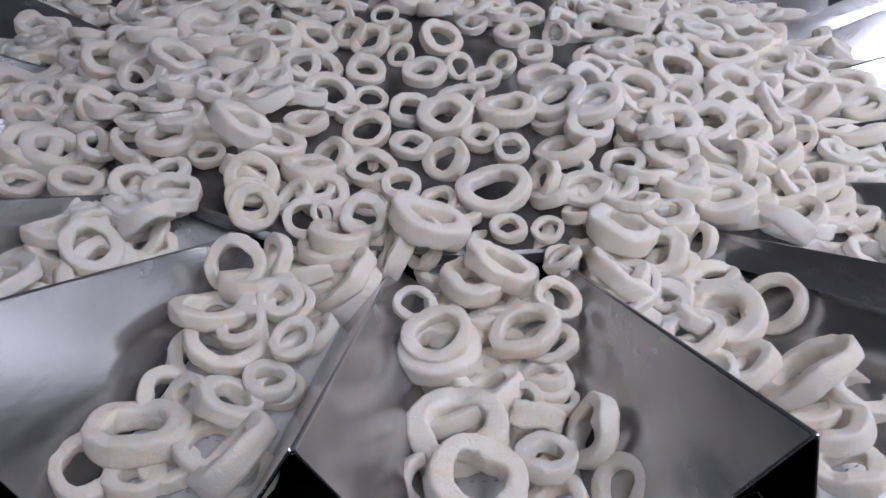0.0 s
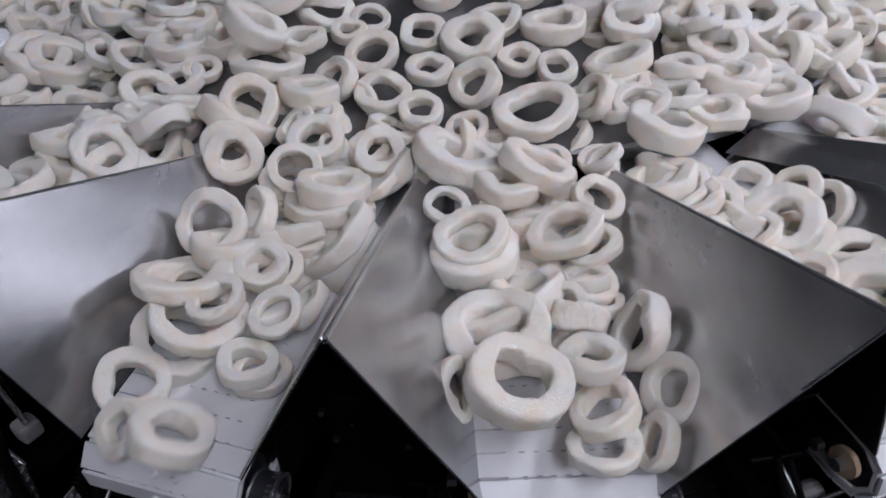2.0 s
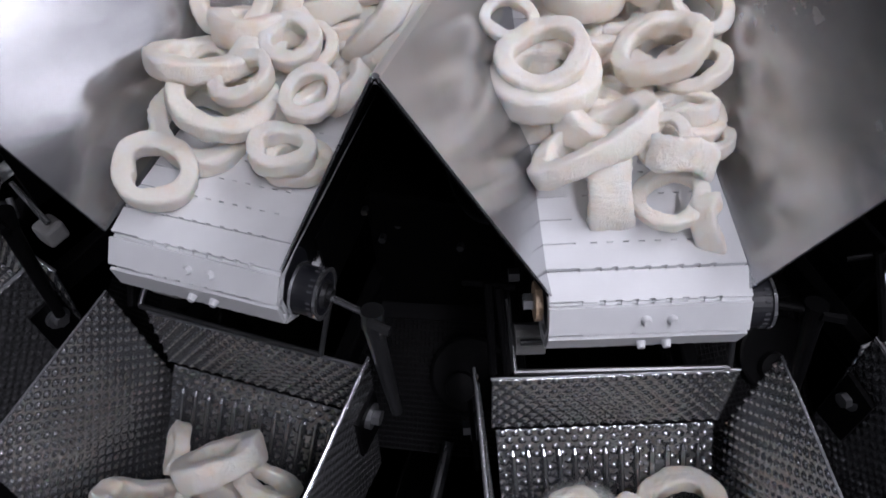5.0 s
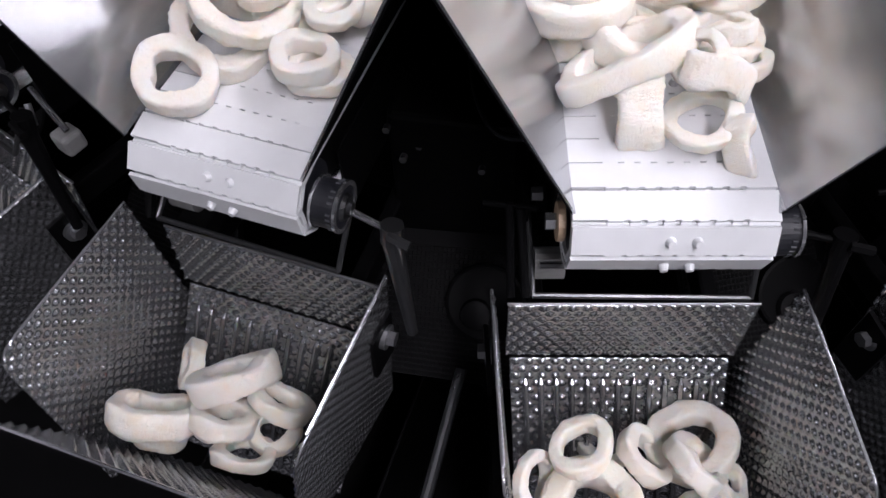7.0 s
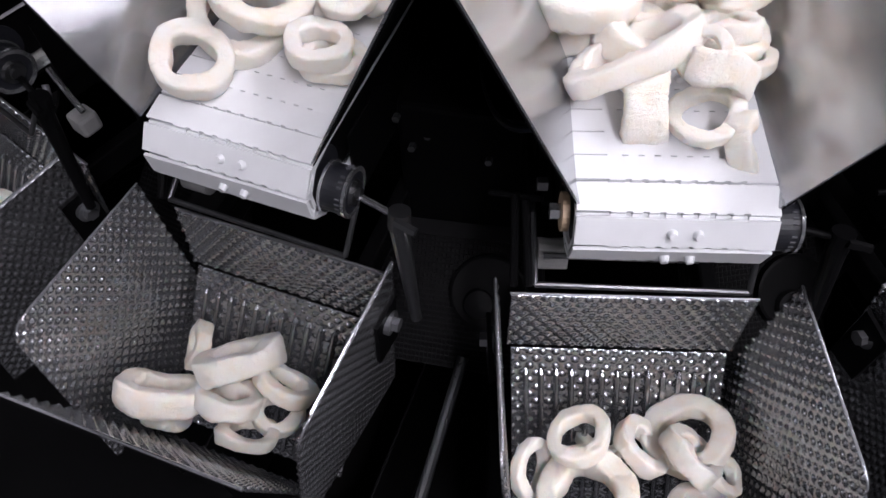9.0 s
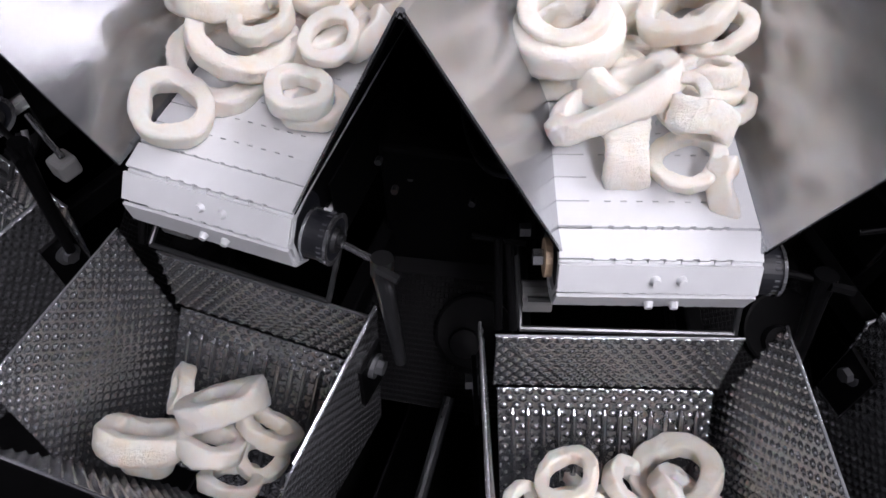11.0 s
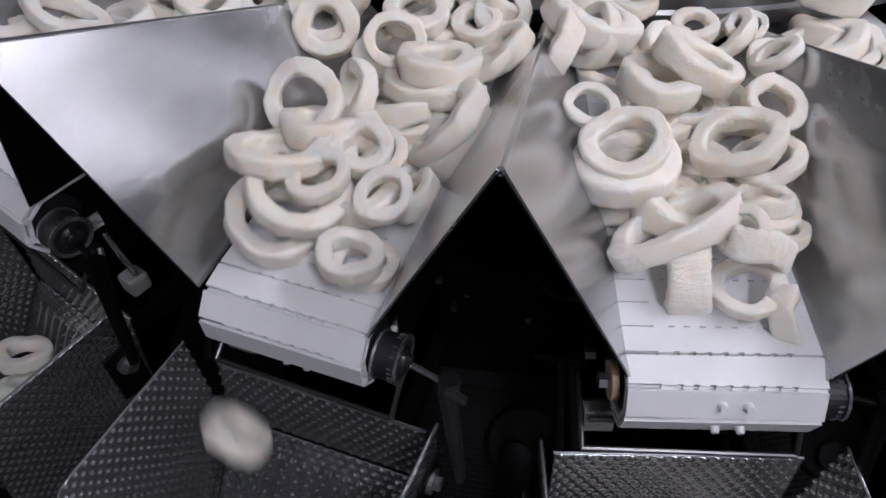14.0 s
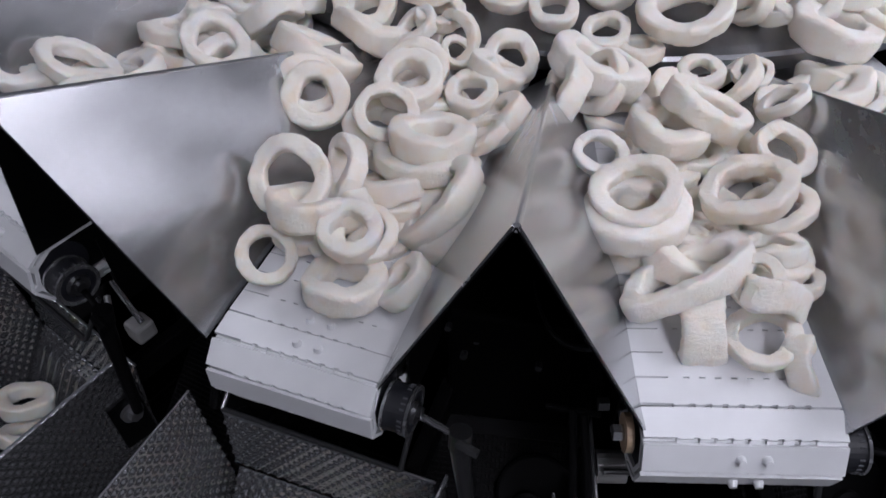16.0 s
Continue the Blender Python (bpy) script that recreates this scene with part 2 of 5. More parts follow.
def divider(k, cap=0.0, spread=(9.0, 9.0)):
    """The folded sheet between two troughs; cap is how far a second strip stands off its near side."""
    rot = lambda p, sg: Matrix.Rotation(sg * radians(spread[sg > 0]), 4, "Z") @ p
    ob = new("trough_divider")
    tagged(ob, "folded stainless steel ridge between two belt troughs", "divider", "trough dividers")
    for sg in (-1, 1):
        tip, back = P(sg * 0.0018, R_TIP, Z_TIP), P(sg * 0.0018, R_BACK, Z_BACK)
        foot_f = rot(P(-sg * (HALF - 0.0015), R_WALL, Z_WALL + 0.0065), sg)
        nrm = (back - tip).cross(foot_f - tip)
        foot_b = rot(P(-sg * (HALF - 0.002), R_BACK, Z_BELT + 0.0008), sg)
        n = nrm.normalized()
        if n.z < 0:
            n = -n
        bm = bmesh.new()
        sheet(bm, tip, back, foot_b, foot_f, n, 0.0011)
        part("plate", bm, STEEL, ob)
        # Black sheet that stands for the shade under the open fold.
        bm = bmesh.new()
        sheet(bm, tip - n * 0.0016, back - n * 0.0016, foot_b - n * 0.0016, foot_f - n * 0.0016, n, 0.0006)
        part("shade_lining", bm, BLACK, ob, "underside blacked out for shade")
        if 0 < cap < 0.004 and sg == -1:
            bm = bmesh.new()
            lift = n * cap
            sheet(bm, tip + lift, back + lift, back.lerp(foot_b, 0.34) + lift, tip.lerp(foot_f, 0.34) + lift, n, 0.001)
            part("cap_strip", bm, STEEL, ob, "overlapping cap strip")
        elif cap and sg == -1:
            down_f, down_b = (foot_f - tip).normalized(), (foot_b - back).normalized()
            wf, wb = 0.046, 0.036
            lift = n * cap
            c1, c2 = tip + lift, back + lift
            c3, c4 = back + down_b * wb + lift, tip + down_f * wf + lift
            along = (back - tip).normalized()
            rim = [c1, c2, c3]
            # rounded tab at the strip's outer end
            tab = c4 + along * 0.012
            rim.append(c4 + along * 0.028 - down_f * 0.004)
            for a in (0, 30, 60, 90):
                ca, sa = math.cos(radians(a)), math.sin(radians(a))
                rim.append(tab - down_f * 0.010 - along * 0.010 * sa + down_f * 0.012 * ca)
            if n.dot((rim[1] - rim[0]).cross(rim[2] - rim[0])) < 0:
                rim = rim[::-1]
            bm = bmesh.new()
            slab(bm, rim, 0.001)
            part("cap_strip", bm, STEEL, ob, "overlapping cap strip")
            for q in (0.2, 0.8):
                bm = bmesh.new()
                a = (tip + down_f * 0.02).lerp(back + down_b * 0.008, q)
                tube(bm, a, a + n * cap * 0.4, 0.004, 8)
                part("spacer", bm, STEEL_DULL, ob)
    bm = bmesh.new()
    tube(bm, P(0, R_TIP - 0.0005, Z_TIP - 0.0010), P(0, R_BACK, Z_BACK - 0.0010), 0.0021, 10)
    part("fold", bm, STEEL_BRIGHT, ob, "bright folded edge")
    bm = bmesh.new()
    box(bm, (-0.004, -0.56, 0.93), (0.004, -0.50, Z_BACK - 0.004))
    part("stay", bm, BLACK, ob)
    ob.matrix_basis = sector(k * STEP)
    return ob


PITCH, RHO, TH = 0.0165, 0.0215, 0.005
R_NOSE, Z_NOSE = 0.791, Z_BELT - 0.024


def path(u):
    """The belt's loop: out along the top, round the nose, back below. Gives (r, z)."""
    arc = math.pi * RHO
    if u <= 0:
        return R_NOSE + u, Z_NOSE + RHO
    if u < arc:
        a = u / RHO
        return R_NOSE + RHO * math.sin(a), Z_NOSE + RHO * math.cos(a)
    return R_NOSE - (u - arc), Z_NOSE - RHO


def module_pose(u):
    (ra, za), (rb, zb) = path(u), path(u + PITCH)
    a, y = P(0, ra, za), (P(0, rb, zb) - P(0, ra, za)).normalized()
    x = Vector((-1, 0, 0))
    z = x.cross(y)
    m = Matrix((x, y, z)).transposed().to_4x4()
    m.translation = a
    return m


def module_mesh(nubs):
    """One link of the belt: notched hinge edge, rounded lip, and for some two cleats."""
    bm = bmesh.new()
    slits = [(0.0345, HALF)] + [(0.0265 - 0.0085 * i - 0.0034, 0.0265 - 0.0085 * i) for i in range(8)]
    L, gap = PITCH, 0.0008
    edge = [(HALF, 0.0)]
    edge.append((HALF, L - gap))
    x = HALF
    for lo, hi in sorted(slits, reverse=True):
        if hi < x:
            edge += [(hi, L), (hi, L - gap)]
        edge += [(lo, L - gap), (lo, L)]
        x = lo
    edge += [(-HALF, L), (-HALF, 0.0)]
    clean = []
    for p in edge:
        if not clean or (Vector(p) - Vector(clean[-1])).length > 1e-5:
            clean.append(p)
    slab(bm, [(x, y, TH / 2) for x, y in clean][::-1], 0.0022)
    box(bm, (-HALF, 0.0, -TH / 2), (HALF, L, TH / 2 - 0.0021))
    solid, x = [], -HALF
    for lo, hi in sorted(slits):
        if lo > x + 1e-4:
            solid.append((x, lo))
        x = hi
    if x < HALF - 1e-4:
        solid.append((x, HALF))
    for lo, hi in solid:
        tube(bm, (lo, 0, 0), (hi, 0, 0), TH / 2, 20)
    tube(bm, (HALF - 0.0005, 0, 0), (-HALF + 0.0005, 0, 0), TH / 2 - 0.0011, 16)
    if nubs:
        for cx in (-0.0115, 0.002):
            tube(bm, (cx, L * 0.5, TH / 2 - 0.001), (cx, L * 0.5, TH / 2 + 0.0058), 0.0036, 14, 0.0020)
    me = bpy.data.meshes.new("module")
    bmesh.ops.recalc_face_normals(bm, faces=bm.faces)
    bm.to_mesh(me)
    bm.free()
    me.materials.append(BELT)
    return me


MODULE, MODULE_NUB = module_mesh(False), module_mesh(True)


def Q(s, r, z):
    """As P, for what hangs from a feeder's nose."""
    return P(s, r + 0.010, z - 0.008)


def feeder_parts(ob, shaft=BLACK):
    """Bed, nose roller, pulley, bearing and rods: what holds the belt."""
    bm = bmesh.new()
    box(bm, (-HALF + 0.003, -0.785, 0.938), (HALF - 0.003, -0.30, Z_BELT - 0.007), 0.002)
    part("bed", bm, BLACK, ob)
    bm = bmesh.new()
    tube(bm, P(-HALF + 0.002, R_NOSE, Z_NOSE), P(HALF - 0.002, R_NOSE, Z_NOSE), 0.0182, 20)
    part("nose_roller", bm, RUBBER, ob, smooth=False)
    for s in (-HALF + 0.012, HALF - 0.012):
        bm = bmesh.new()
        box(bm, (s - 0.004, -0.50, 0.925), (s + 0.004, -0.40, 0.945))
        part("foot", bm, BLACK, ob)
    pul = new("pulley")
    pul.parent = ob
    rp, zp = R_NOSE + 0.003, Z_NOSE - 0.004
    bm = bmesh.new()
    tube(bm, P(HALF + 0.002, rp, zp), P(HALF + 0.016, rp, zp), 0.0142, 32)
    part("drum", bm, RUBBER, pul)
    for s, r in ((HALF + 0.0024, 0.0156), (HALF + 0.0168, 0.0156)):
        bm = bmesh.new()
        lathe(bm, [(r - 0.003, -0.0009), (r, -0.0009), (r, 0.0009), (r - 0.003, 0.0009)], 40)
        bmesh.ops.transform(bm, matrix=Matrix.Translation(P(s, rp, zp)) @ pose(0, 0, 0, 0, 90, 0), verts=bm.verts)
        part("chrome_rim", bm, STEEL_BRIGHT, pul, "thin chrome rim")
    for i in range(26):
        a = 2 * math.pi * i / 26
        if i % 4 == 3:
            continue
        bm = bmesh.new()
        c = P(HALF + 0.0115, rp + 0.0143 * math.cos(a), zp + 0.0143 * math.sin(a))
        box(bm, (c.x + 0.0004, c.y - 0.0005, c.z - 0.0005), (c.x + 0.0030, c.y + 0.0005, c.z + 0.0006))
        part("print_mark", bm, PRINT, pul, "worn pale print")
    bm = bmesh.new()
    tube(bm, P(HALF + 0.016, rp, zp), P(HALF + 0.0172, rp, zp), 0.0128, 28)
    part("disc_face", bm, RUBBER, pul, "dark blue-black face")
    bm = bmesh.new()
    tube(bm, P(HALF + 0.0172, rp, zp), P(HALF + 0.0195, rp, zp), 0.0085, 24, 0.007)
    tube(bm, P(HALF + 0.0195, rp, zp), P(HALF + 0.022, rp, zp), 0.004, 12)
    part("hub_cap", bm, STEEL_DARK, pul)
    bm = bmesh.new()
    tube(bm, P(-HALF - 0.001, R_NOSE, Z_NOSE), P(-HALF - 0.005, R_NOSE, Z_NOSE), 0.011, 20)
    be = part("bearing", bm, TAN, ob, "tan plastic bearing")
    bm = bmesh.new()
    tube(bm, P(-HALF - 0.004, R_NOSE, Z_NOSE), P(-HALF - 0.011, R_NOSE, Z_NOSE), 0.005, 6)
    part("bolt", bm, STEEL_BRIGHT, be)
    # axle and the shaft that drives it
    bm = bmesh.new()
    tube(bm, P(HALF + 0.022, rp, zp - 0.003), P(HALF + 0.045, 0.797, 0.943), 0.0021, 10)
    part("axle", bm, STEEL_BRIGHT if shaft != BLACK else BLACK, ob)
    bm = bmesh.new()
    tube(bm, P(0.098, 0.796, 0.948), P(0.098, 0.799, 0.936), 0.0066, 18)
    tube(bm, P(0.098, 0.799, 0.937), P(0.110, 0.812, 0.856), 0.0060, 18, 0.0036)
    part("drive_shaft", bm, shaft, ob)
    bm = bmesh.new()
    tube(bm, P(0.098, 0.803, 0.947), P(0.111, 0.805, 0.945), 0.003, 6)
    part("bolt", bm, shaft, ob)
    # wire guard below the nose
    zg = 0.9045
    for a, b in ((Q(-0.066, 0.794, zg), Q(0.062, 0.796, zg)), (Q(-0.066, 0.794, zg), Q(-0.068, 0.745, zg + 0.024)), (Q(0.062, 0.796, zg), Q(0.064, 0.775, zg + 0.028)), (Q(-0.062, 0.782, zg + 0.014), Q(0.03, 0.783, zg + 0.014))):
        bm = bmesh.new()
        tube(bm, a, b, 0.0019, 8)
        part("guard_wire", bm, STEEL_DARK, ob)
    # Added black plates: they hide the return run where only shade shows.
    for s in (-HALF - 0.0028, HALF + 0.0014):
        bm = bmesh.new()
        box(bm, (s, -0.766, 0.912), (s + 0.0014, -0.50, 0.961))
        part("shade_cover", bm, BLACK, ob)
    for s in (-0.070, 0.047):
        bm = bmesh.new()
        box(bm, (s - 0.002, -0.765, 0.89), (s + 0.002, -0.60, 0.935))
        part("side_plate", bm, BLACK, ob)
    bm = bmesh.new()
    tube(bm, Q(-0.064, 0.772, 0.906), Q(-0.046, 0.772, 0.906), 0.010, 16)
    part("idler", bm, SHADED_PLASTIC, ob, "white plastic idler wheel, greyed for shade")
    bm = bmesh.new()
    tube(bm, Q(-0.064, 0.76, 0.945), Q(-0.095, 0.75, 0.938), 0.002, 8)
    part("tie_rod", bm, BLACK, ob)
    bm = bmesh.new()
    for a, b in ((Q(-0.074, 0.760, 0.945), Q(-0.070, 0.796, 0.906)), (Q(-0.080, 0.756, 0.945), Q(-0.078, 0.79, 0.896))):
        tube(bm, a, b, 0.0026, 8)
    part("guard_stem", bm, BLACK, ob)
    bm = bmesh.new()
    tube(bm, P(-HALF - 0.012, R_NOSE - 0.014, Z_NOSE + 0.006), P(-HALF - 0.018, R_NOSE - 0.014, Z_NOSE + 0.006), 0.0042, 6)
    part("bolt", bm, STEEL_DARK, ob)


BELTS = {}
TURN = {18: -26.6, 1: 26.2}  # the outer two feeders sit a little closer in


ASIDE = {19: 0.0048, 0: -0.0022}  # metres by which a feeder sits off its trough's middle


def tensioner(ob):
    bm = bmesh.new()
    tube(bm, P(0.082, 0.778, 0.948), P(0.112, 0.782, 0.930), 0.0021, 10)
    part("tension_rod", bm, STEEL_BRIGHT, ob)
    bm = bmesh.new()
    tube(bm, P(0.078, 0.784, 0.936), P(0.086, 0.79, 0.926), 0.0024, 10)
    part("stud", bm, STEEL_DULL, ob)
    bm = bmesh.new()
    box(bm, (0.090, -0.788, 0.903), (0.106, -0.772, 0.919), 0.003)
    part("guide_block", bm, SHADED_PLASTIC, ob, "white plastic guide block, greyed for shade")


def belt(k, detailed):
    ob = new("belt_feeder")
    tagged(ob, "white modular plastic belt feeder on black rollers", "conveyor", "belt feeders")
    if detailed:
        mods = []
        for i in range(42):
            u0 = -0.5405 + i * PITCH + {0: 0.0107, 19: 2 * PITCH}.get(k, 0.0)
            mod = share("module", MODULE_NUB if i in (15, 16, 21, 22, 27, 28, 33, 34) else MODULE, ob, module_pose(u0))
            mods.append((mod, u0))
        BELTS[k] = mods
    else:
        bm = bmesh.new()
        prof = [(0.30, Z_BELT), (0.783, Z_BELT), (0.80, 0.976), (0.805, 0.9615), (0.80, 0.945), (0.783, 0.938), (0.30, 0.938)]
        sides = [[bm.verts.new(P(s, r, z)) for r, z in prof] for s in (-HALF, HALF)]
        n = len(prof)
        for j in range(n):
            bm.faces.new((sides[0][j], sides[0][(j + 1) % n], sides[1][(j + 1) % n], sides[1][j]))
        bm.faces.new(sides[0])
        bm.faces.new(sides[1][::-1])
        part("belt", bm, BELT, ob)
    feeder_parts(ob, STEEL_DARK if k == 19 else BLACK)
    ob.matrix_basis = sector(TURN.get(k, k * STEP + STEP / 2)) @ Matrix.Translation(P(ASIDE.get(k, 0.0), 0, 0))
    return ob


def embossed(name, quad, parent, step=0.0017, depth=0.0022, back=0.0015, flip=False, corner=0.0):
    """A sheet with staggered raised dimples on a quad (four corners in order)."""
    a, b, c, d = (Vector(p) for p in quad)
    wu = max((b - a).length, (c - d).length)
    wv = max((d - a).length, (c - b).length)
    nu, nv = max(2, int(wu / step)), max(2, int(wv / step))
    n = (b - a).cross(d - a).normalized()
    if flip:
        n = -n
    verts, faces = [], []
    for layer in (0, 1):
        for j in range(nv + 1):
            v = j / nv
            for i in range(nu + 1):
                u = i / nu
                if corner:
                    ex, ey = corner - (1 - u) * wu, corner - v * wv
                    if ex > 0 and ey > 0:
                        f = max(ex, ey) / math.hypot(ex, ey)
                        u, v0 = 1 - (corner - ex * f) / wu, (corner - ey * f) / wv
                        p = a.lerp(b, u).lerp(d.lerp(c, u), v0)
                    else:
                        p = a.lerp(b, u).lerp(d.lerp(c, u), v)
                else:
                    p = a.lerp(b, u).lerp(d.lerp(c, u), v)
                x, y = u * wu / 0.0094, v * wv / 0.0062
                row = math.floor(y)
                fx, fy = (x + 0.5 * (row % 2)) % 1 - 0.5, y - row - 0.5
                e = (fx / 0.34) ** 2 + (fy / 0.40) ** 2
                h = depth * max(0.0, 1 - e) ** 1.3 if step < 0.01 else 0.0
                verts.append(p + n * (h - layer * back))
    w, off = nu + 1, (nu + 1) * (nv + 1)
    for j in range(nv):
        for i in range(nu):
            q = (j * w + i, j * w + i + 1, (j + 1) * w + i + 1, (j + 1) * w + i)
            r = tuple(off + k for k in q[::-1])
            faces += [q, r] if not flip else [q[::-1], r[::-1]]
    rim = [(0, i) for i in range(nu)] + [(j, nu) for j in range(nv)] + [(nv, i) for i in range(nu, 0, -1)] + [(j, 0) for j in range(nv, 0, -1)]
    ids = [j * w + i for j, i in rim]
    for k in range(len(ids)):
        p, q = ids[k], ids[(k + 1) % len(ids)]
        faces.append((p, p + off, q + off, q) if not flip else (q, q + off, p + off, p))
    me = bpy.data.meshes.new(name)
    me.from_pydata(verts, [], faces)
    me.materials.append(STEEL_DIMPLE)
    me.update()
    me.shade_smooth()
    ob = new(name, me)
    ob.parent = parent
    return ob


HOPPERS = {}
LEAN = {0: 0.105, 1: 0.105, 19: -0.165, 18: -0.165, 17: -0.165}  # how far a hopper's body slants aside on its way out


def hopper(k, detailed):
    ob = new("pool_hopper")
    tagged(ob, "embossed stainless steel hopper with a ribbed door", "hopper", "pool hoppers")

    lean = LEAN.get(k, 0.0)

    def H(s, r, z):
        return Q(s + lean * (r - 0.787) + (0.002 if k == 0 else 0.0), r, z)

    step = (0.00125 if k in (0, 19) else 0.0017) if detailed else 0.08
    embossed("rear_panel", [H(-0.081, 0.780, 0.866), H(0.081, 0.780, 0.866), H(0.081, 0.786, 0.805), H(-0.081, 0.786, 0.805)], ob, step, flip=True)
    embossed("side_panel", [H(-0.0935, 0.7865, 0.898), H(-0.101, 0.906, 0.876), H(-0.084, 0.925, 0.70), H(-0.0815, 0.787, 0.71)], ob, step, flip=False, corner=0.016 if detailed else 0.0)
    embossed("side_panel", [H(0.0935, 0.7865, 0.898), H(0.101, 0.906, 0.876), H(0.084, 0.925, 0.70), H(0.0815, 0.787, 0.71)], ob, step, flip=True, corner=0.016 if detailed else 0.0)
    embossed("front_panel", [H(-0.089, 0.938, 0.862), H(0.086, 0.938, 0.862), H(0.082, 0.895, 0.70), H(-0.082, 0.895, 0.70)], ob, step)
    # door with ribs, hung at its upper edge
    door = new("door")
    door.parent = ob
    dz = 0.135
    run = 0.085
    embossed("door_sheet", [Vector((-0.078, 0, 0)), Vector((0.078, 0, 0)), Vector((0.078 + lean * run, -run, -dz)), Vector((-0.078 + lean * run, -run, -dz))], door, step, 0.0019, flip=True)
    if detailed:
        up = Vector((0, dz, -run)).normalized() * -1
        if up.z < 0:
            up = -up
        for i in range(13):
            x = -0.067 + i * 0.0112
            a, b = Vector((x + lean * run * 0.13, -run * 0.13, -dz * 0.13)), Vector((x + lean * run * 0.95, -run * 0.95, -dz * 0.95))
            bm = bmesh.new()
            tube(bm, a + up * 0.0022, b + up * 0.0022, 0.0023, 10)
            tube(bm, a + up * 0.0022, a - (b - a).normalized() * 0.004 + up * 0.0014, 0.0023, 10, 0.0006)
            part("rib", bm, STEEL_DIMPLE, door)
    door.matrix_basis = Matrix.Translation(H(0, 0.787, 0.802))
    HOPPERS[k] = door
    for s in (-1, 1):
        bm = bmesh.new()
        tube(bm, H(s * 0.094, 0.80, 0.84), H(s * 0.103, 0.80, 0.84), 0.0055, 6)
        tube(bm, H(s * 0.094, 0.80, 0.84), H(s * 0.098, 0.80, 0.84), 0.009, 16)
        part("bolt", bm, STEEL_DULL, ob)
        bm = bmesh.new()
        slab(bm, [H(s * 0.0955, 0.79, 0.86), H(s * 0.0965, 0.815, 0.855), H(s * 0.094, 0.815, 0.80), H(s * 0.093, 0.79, 0.80)], 0.003)
        part("lug", bm, BLACK, ob)
        bm = bmesh.new()
        box(bm, (s * 0.06 - 0.006, -0.7875, 0.815), (s * 0.06 + 0.006, -0.53, 0.838), 0.002)
        part("hanger", bm, BLACK, ob)
    bm = bmesh.new()
    tube(bm, H(-0.0815, 0.779, 0.8668), H(0.0815, 0.779, 0.8668), 0.0010, 8)
    part("rolled_edge", bm, STEEL_DULL, ob)
    bm = bmesh.new()
    tube(bm, H(-0.089, 0.9385, 0.8625), H(0.086, 0.9385, 0.8625), 0.0012, 8)
    part("rolled_edge", bm, STEEL_BRIGHT, ob)
    for s in (-1, 1):
        bm = bmesh.new()
        tube(bm, H(s * 0.0938, 0.7865, 0.8985), H(s * 0.0998, 0.889, 0.8795), 0.0011, 8)
        part("rolled_edge", bm, STEEL_BRIGHT, ob)
    ob.matrix_basis = sector(k * STEP + STEP / 2)
    return ob


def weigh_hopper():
    """The open steel box below, coloured black for the shade there, standing on the deck."""
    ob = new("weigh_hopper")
    tagged(ob, "steel weigh hopper blacked for shade, standing below a pool hopper", "hopper", "weigh hoppers")
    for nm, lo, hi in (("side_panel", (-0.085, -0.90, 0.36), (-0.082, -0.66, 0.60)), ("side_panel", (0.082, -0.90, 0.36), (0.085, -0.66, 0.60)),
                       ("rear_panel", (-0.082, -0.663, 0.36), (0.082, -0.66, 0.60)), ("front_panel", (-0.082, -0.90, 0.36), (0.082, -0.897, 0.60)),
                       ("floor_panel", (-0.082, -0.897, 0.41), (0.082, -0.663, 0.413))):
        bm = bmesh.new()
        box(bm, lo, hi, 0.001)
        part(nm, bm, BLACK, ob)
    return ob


hub()
d0 = divider(0, 0.0, (8.65, 8.85))
divider(1, 0.0022, (9.15, 8.2))
divider(2, 0.007, (10.3, 9.0)).matrix_basis = sector(36.5)
divider(18, 0.0, (9.0, 6.7)).matrix_basis = sector(-33.3)
divider(19, 0.0, (8.6, 9.0))
d4 = divider(4, 0.007)
for k in (3, *range(5, 18)):
    copy_thing(d4 if k == 6 else d0, sector(k * STEP))
NEAR = (18, 19, 0, 1, 2)
plain_belt = belt(3, False)
for k in range(20):
    if k in NEAR:
        fd = belt(k, True)
        if k == 18:
            tensioner(fd)
    elif k != 3:
        copy_thing(plain_belt, sector(k * STEP + STEP / 2))
plain_hopper = hopper(4, False)
for k in range(20):
    if k in (17, 18, 19, 0, 1):
        hopper(k, True)
    elif k != 4:
        copy_thing(plain_hopper, sector(k * STEP + STEP / 2))


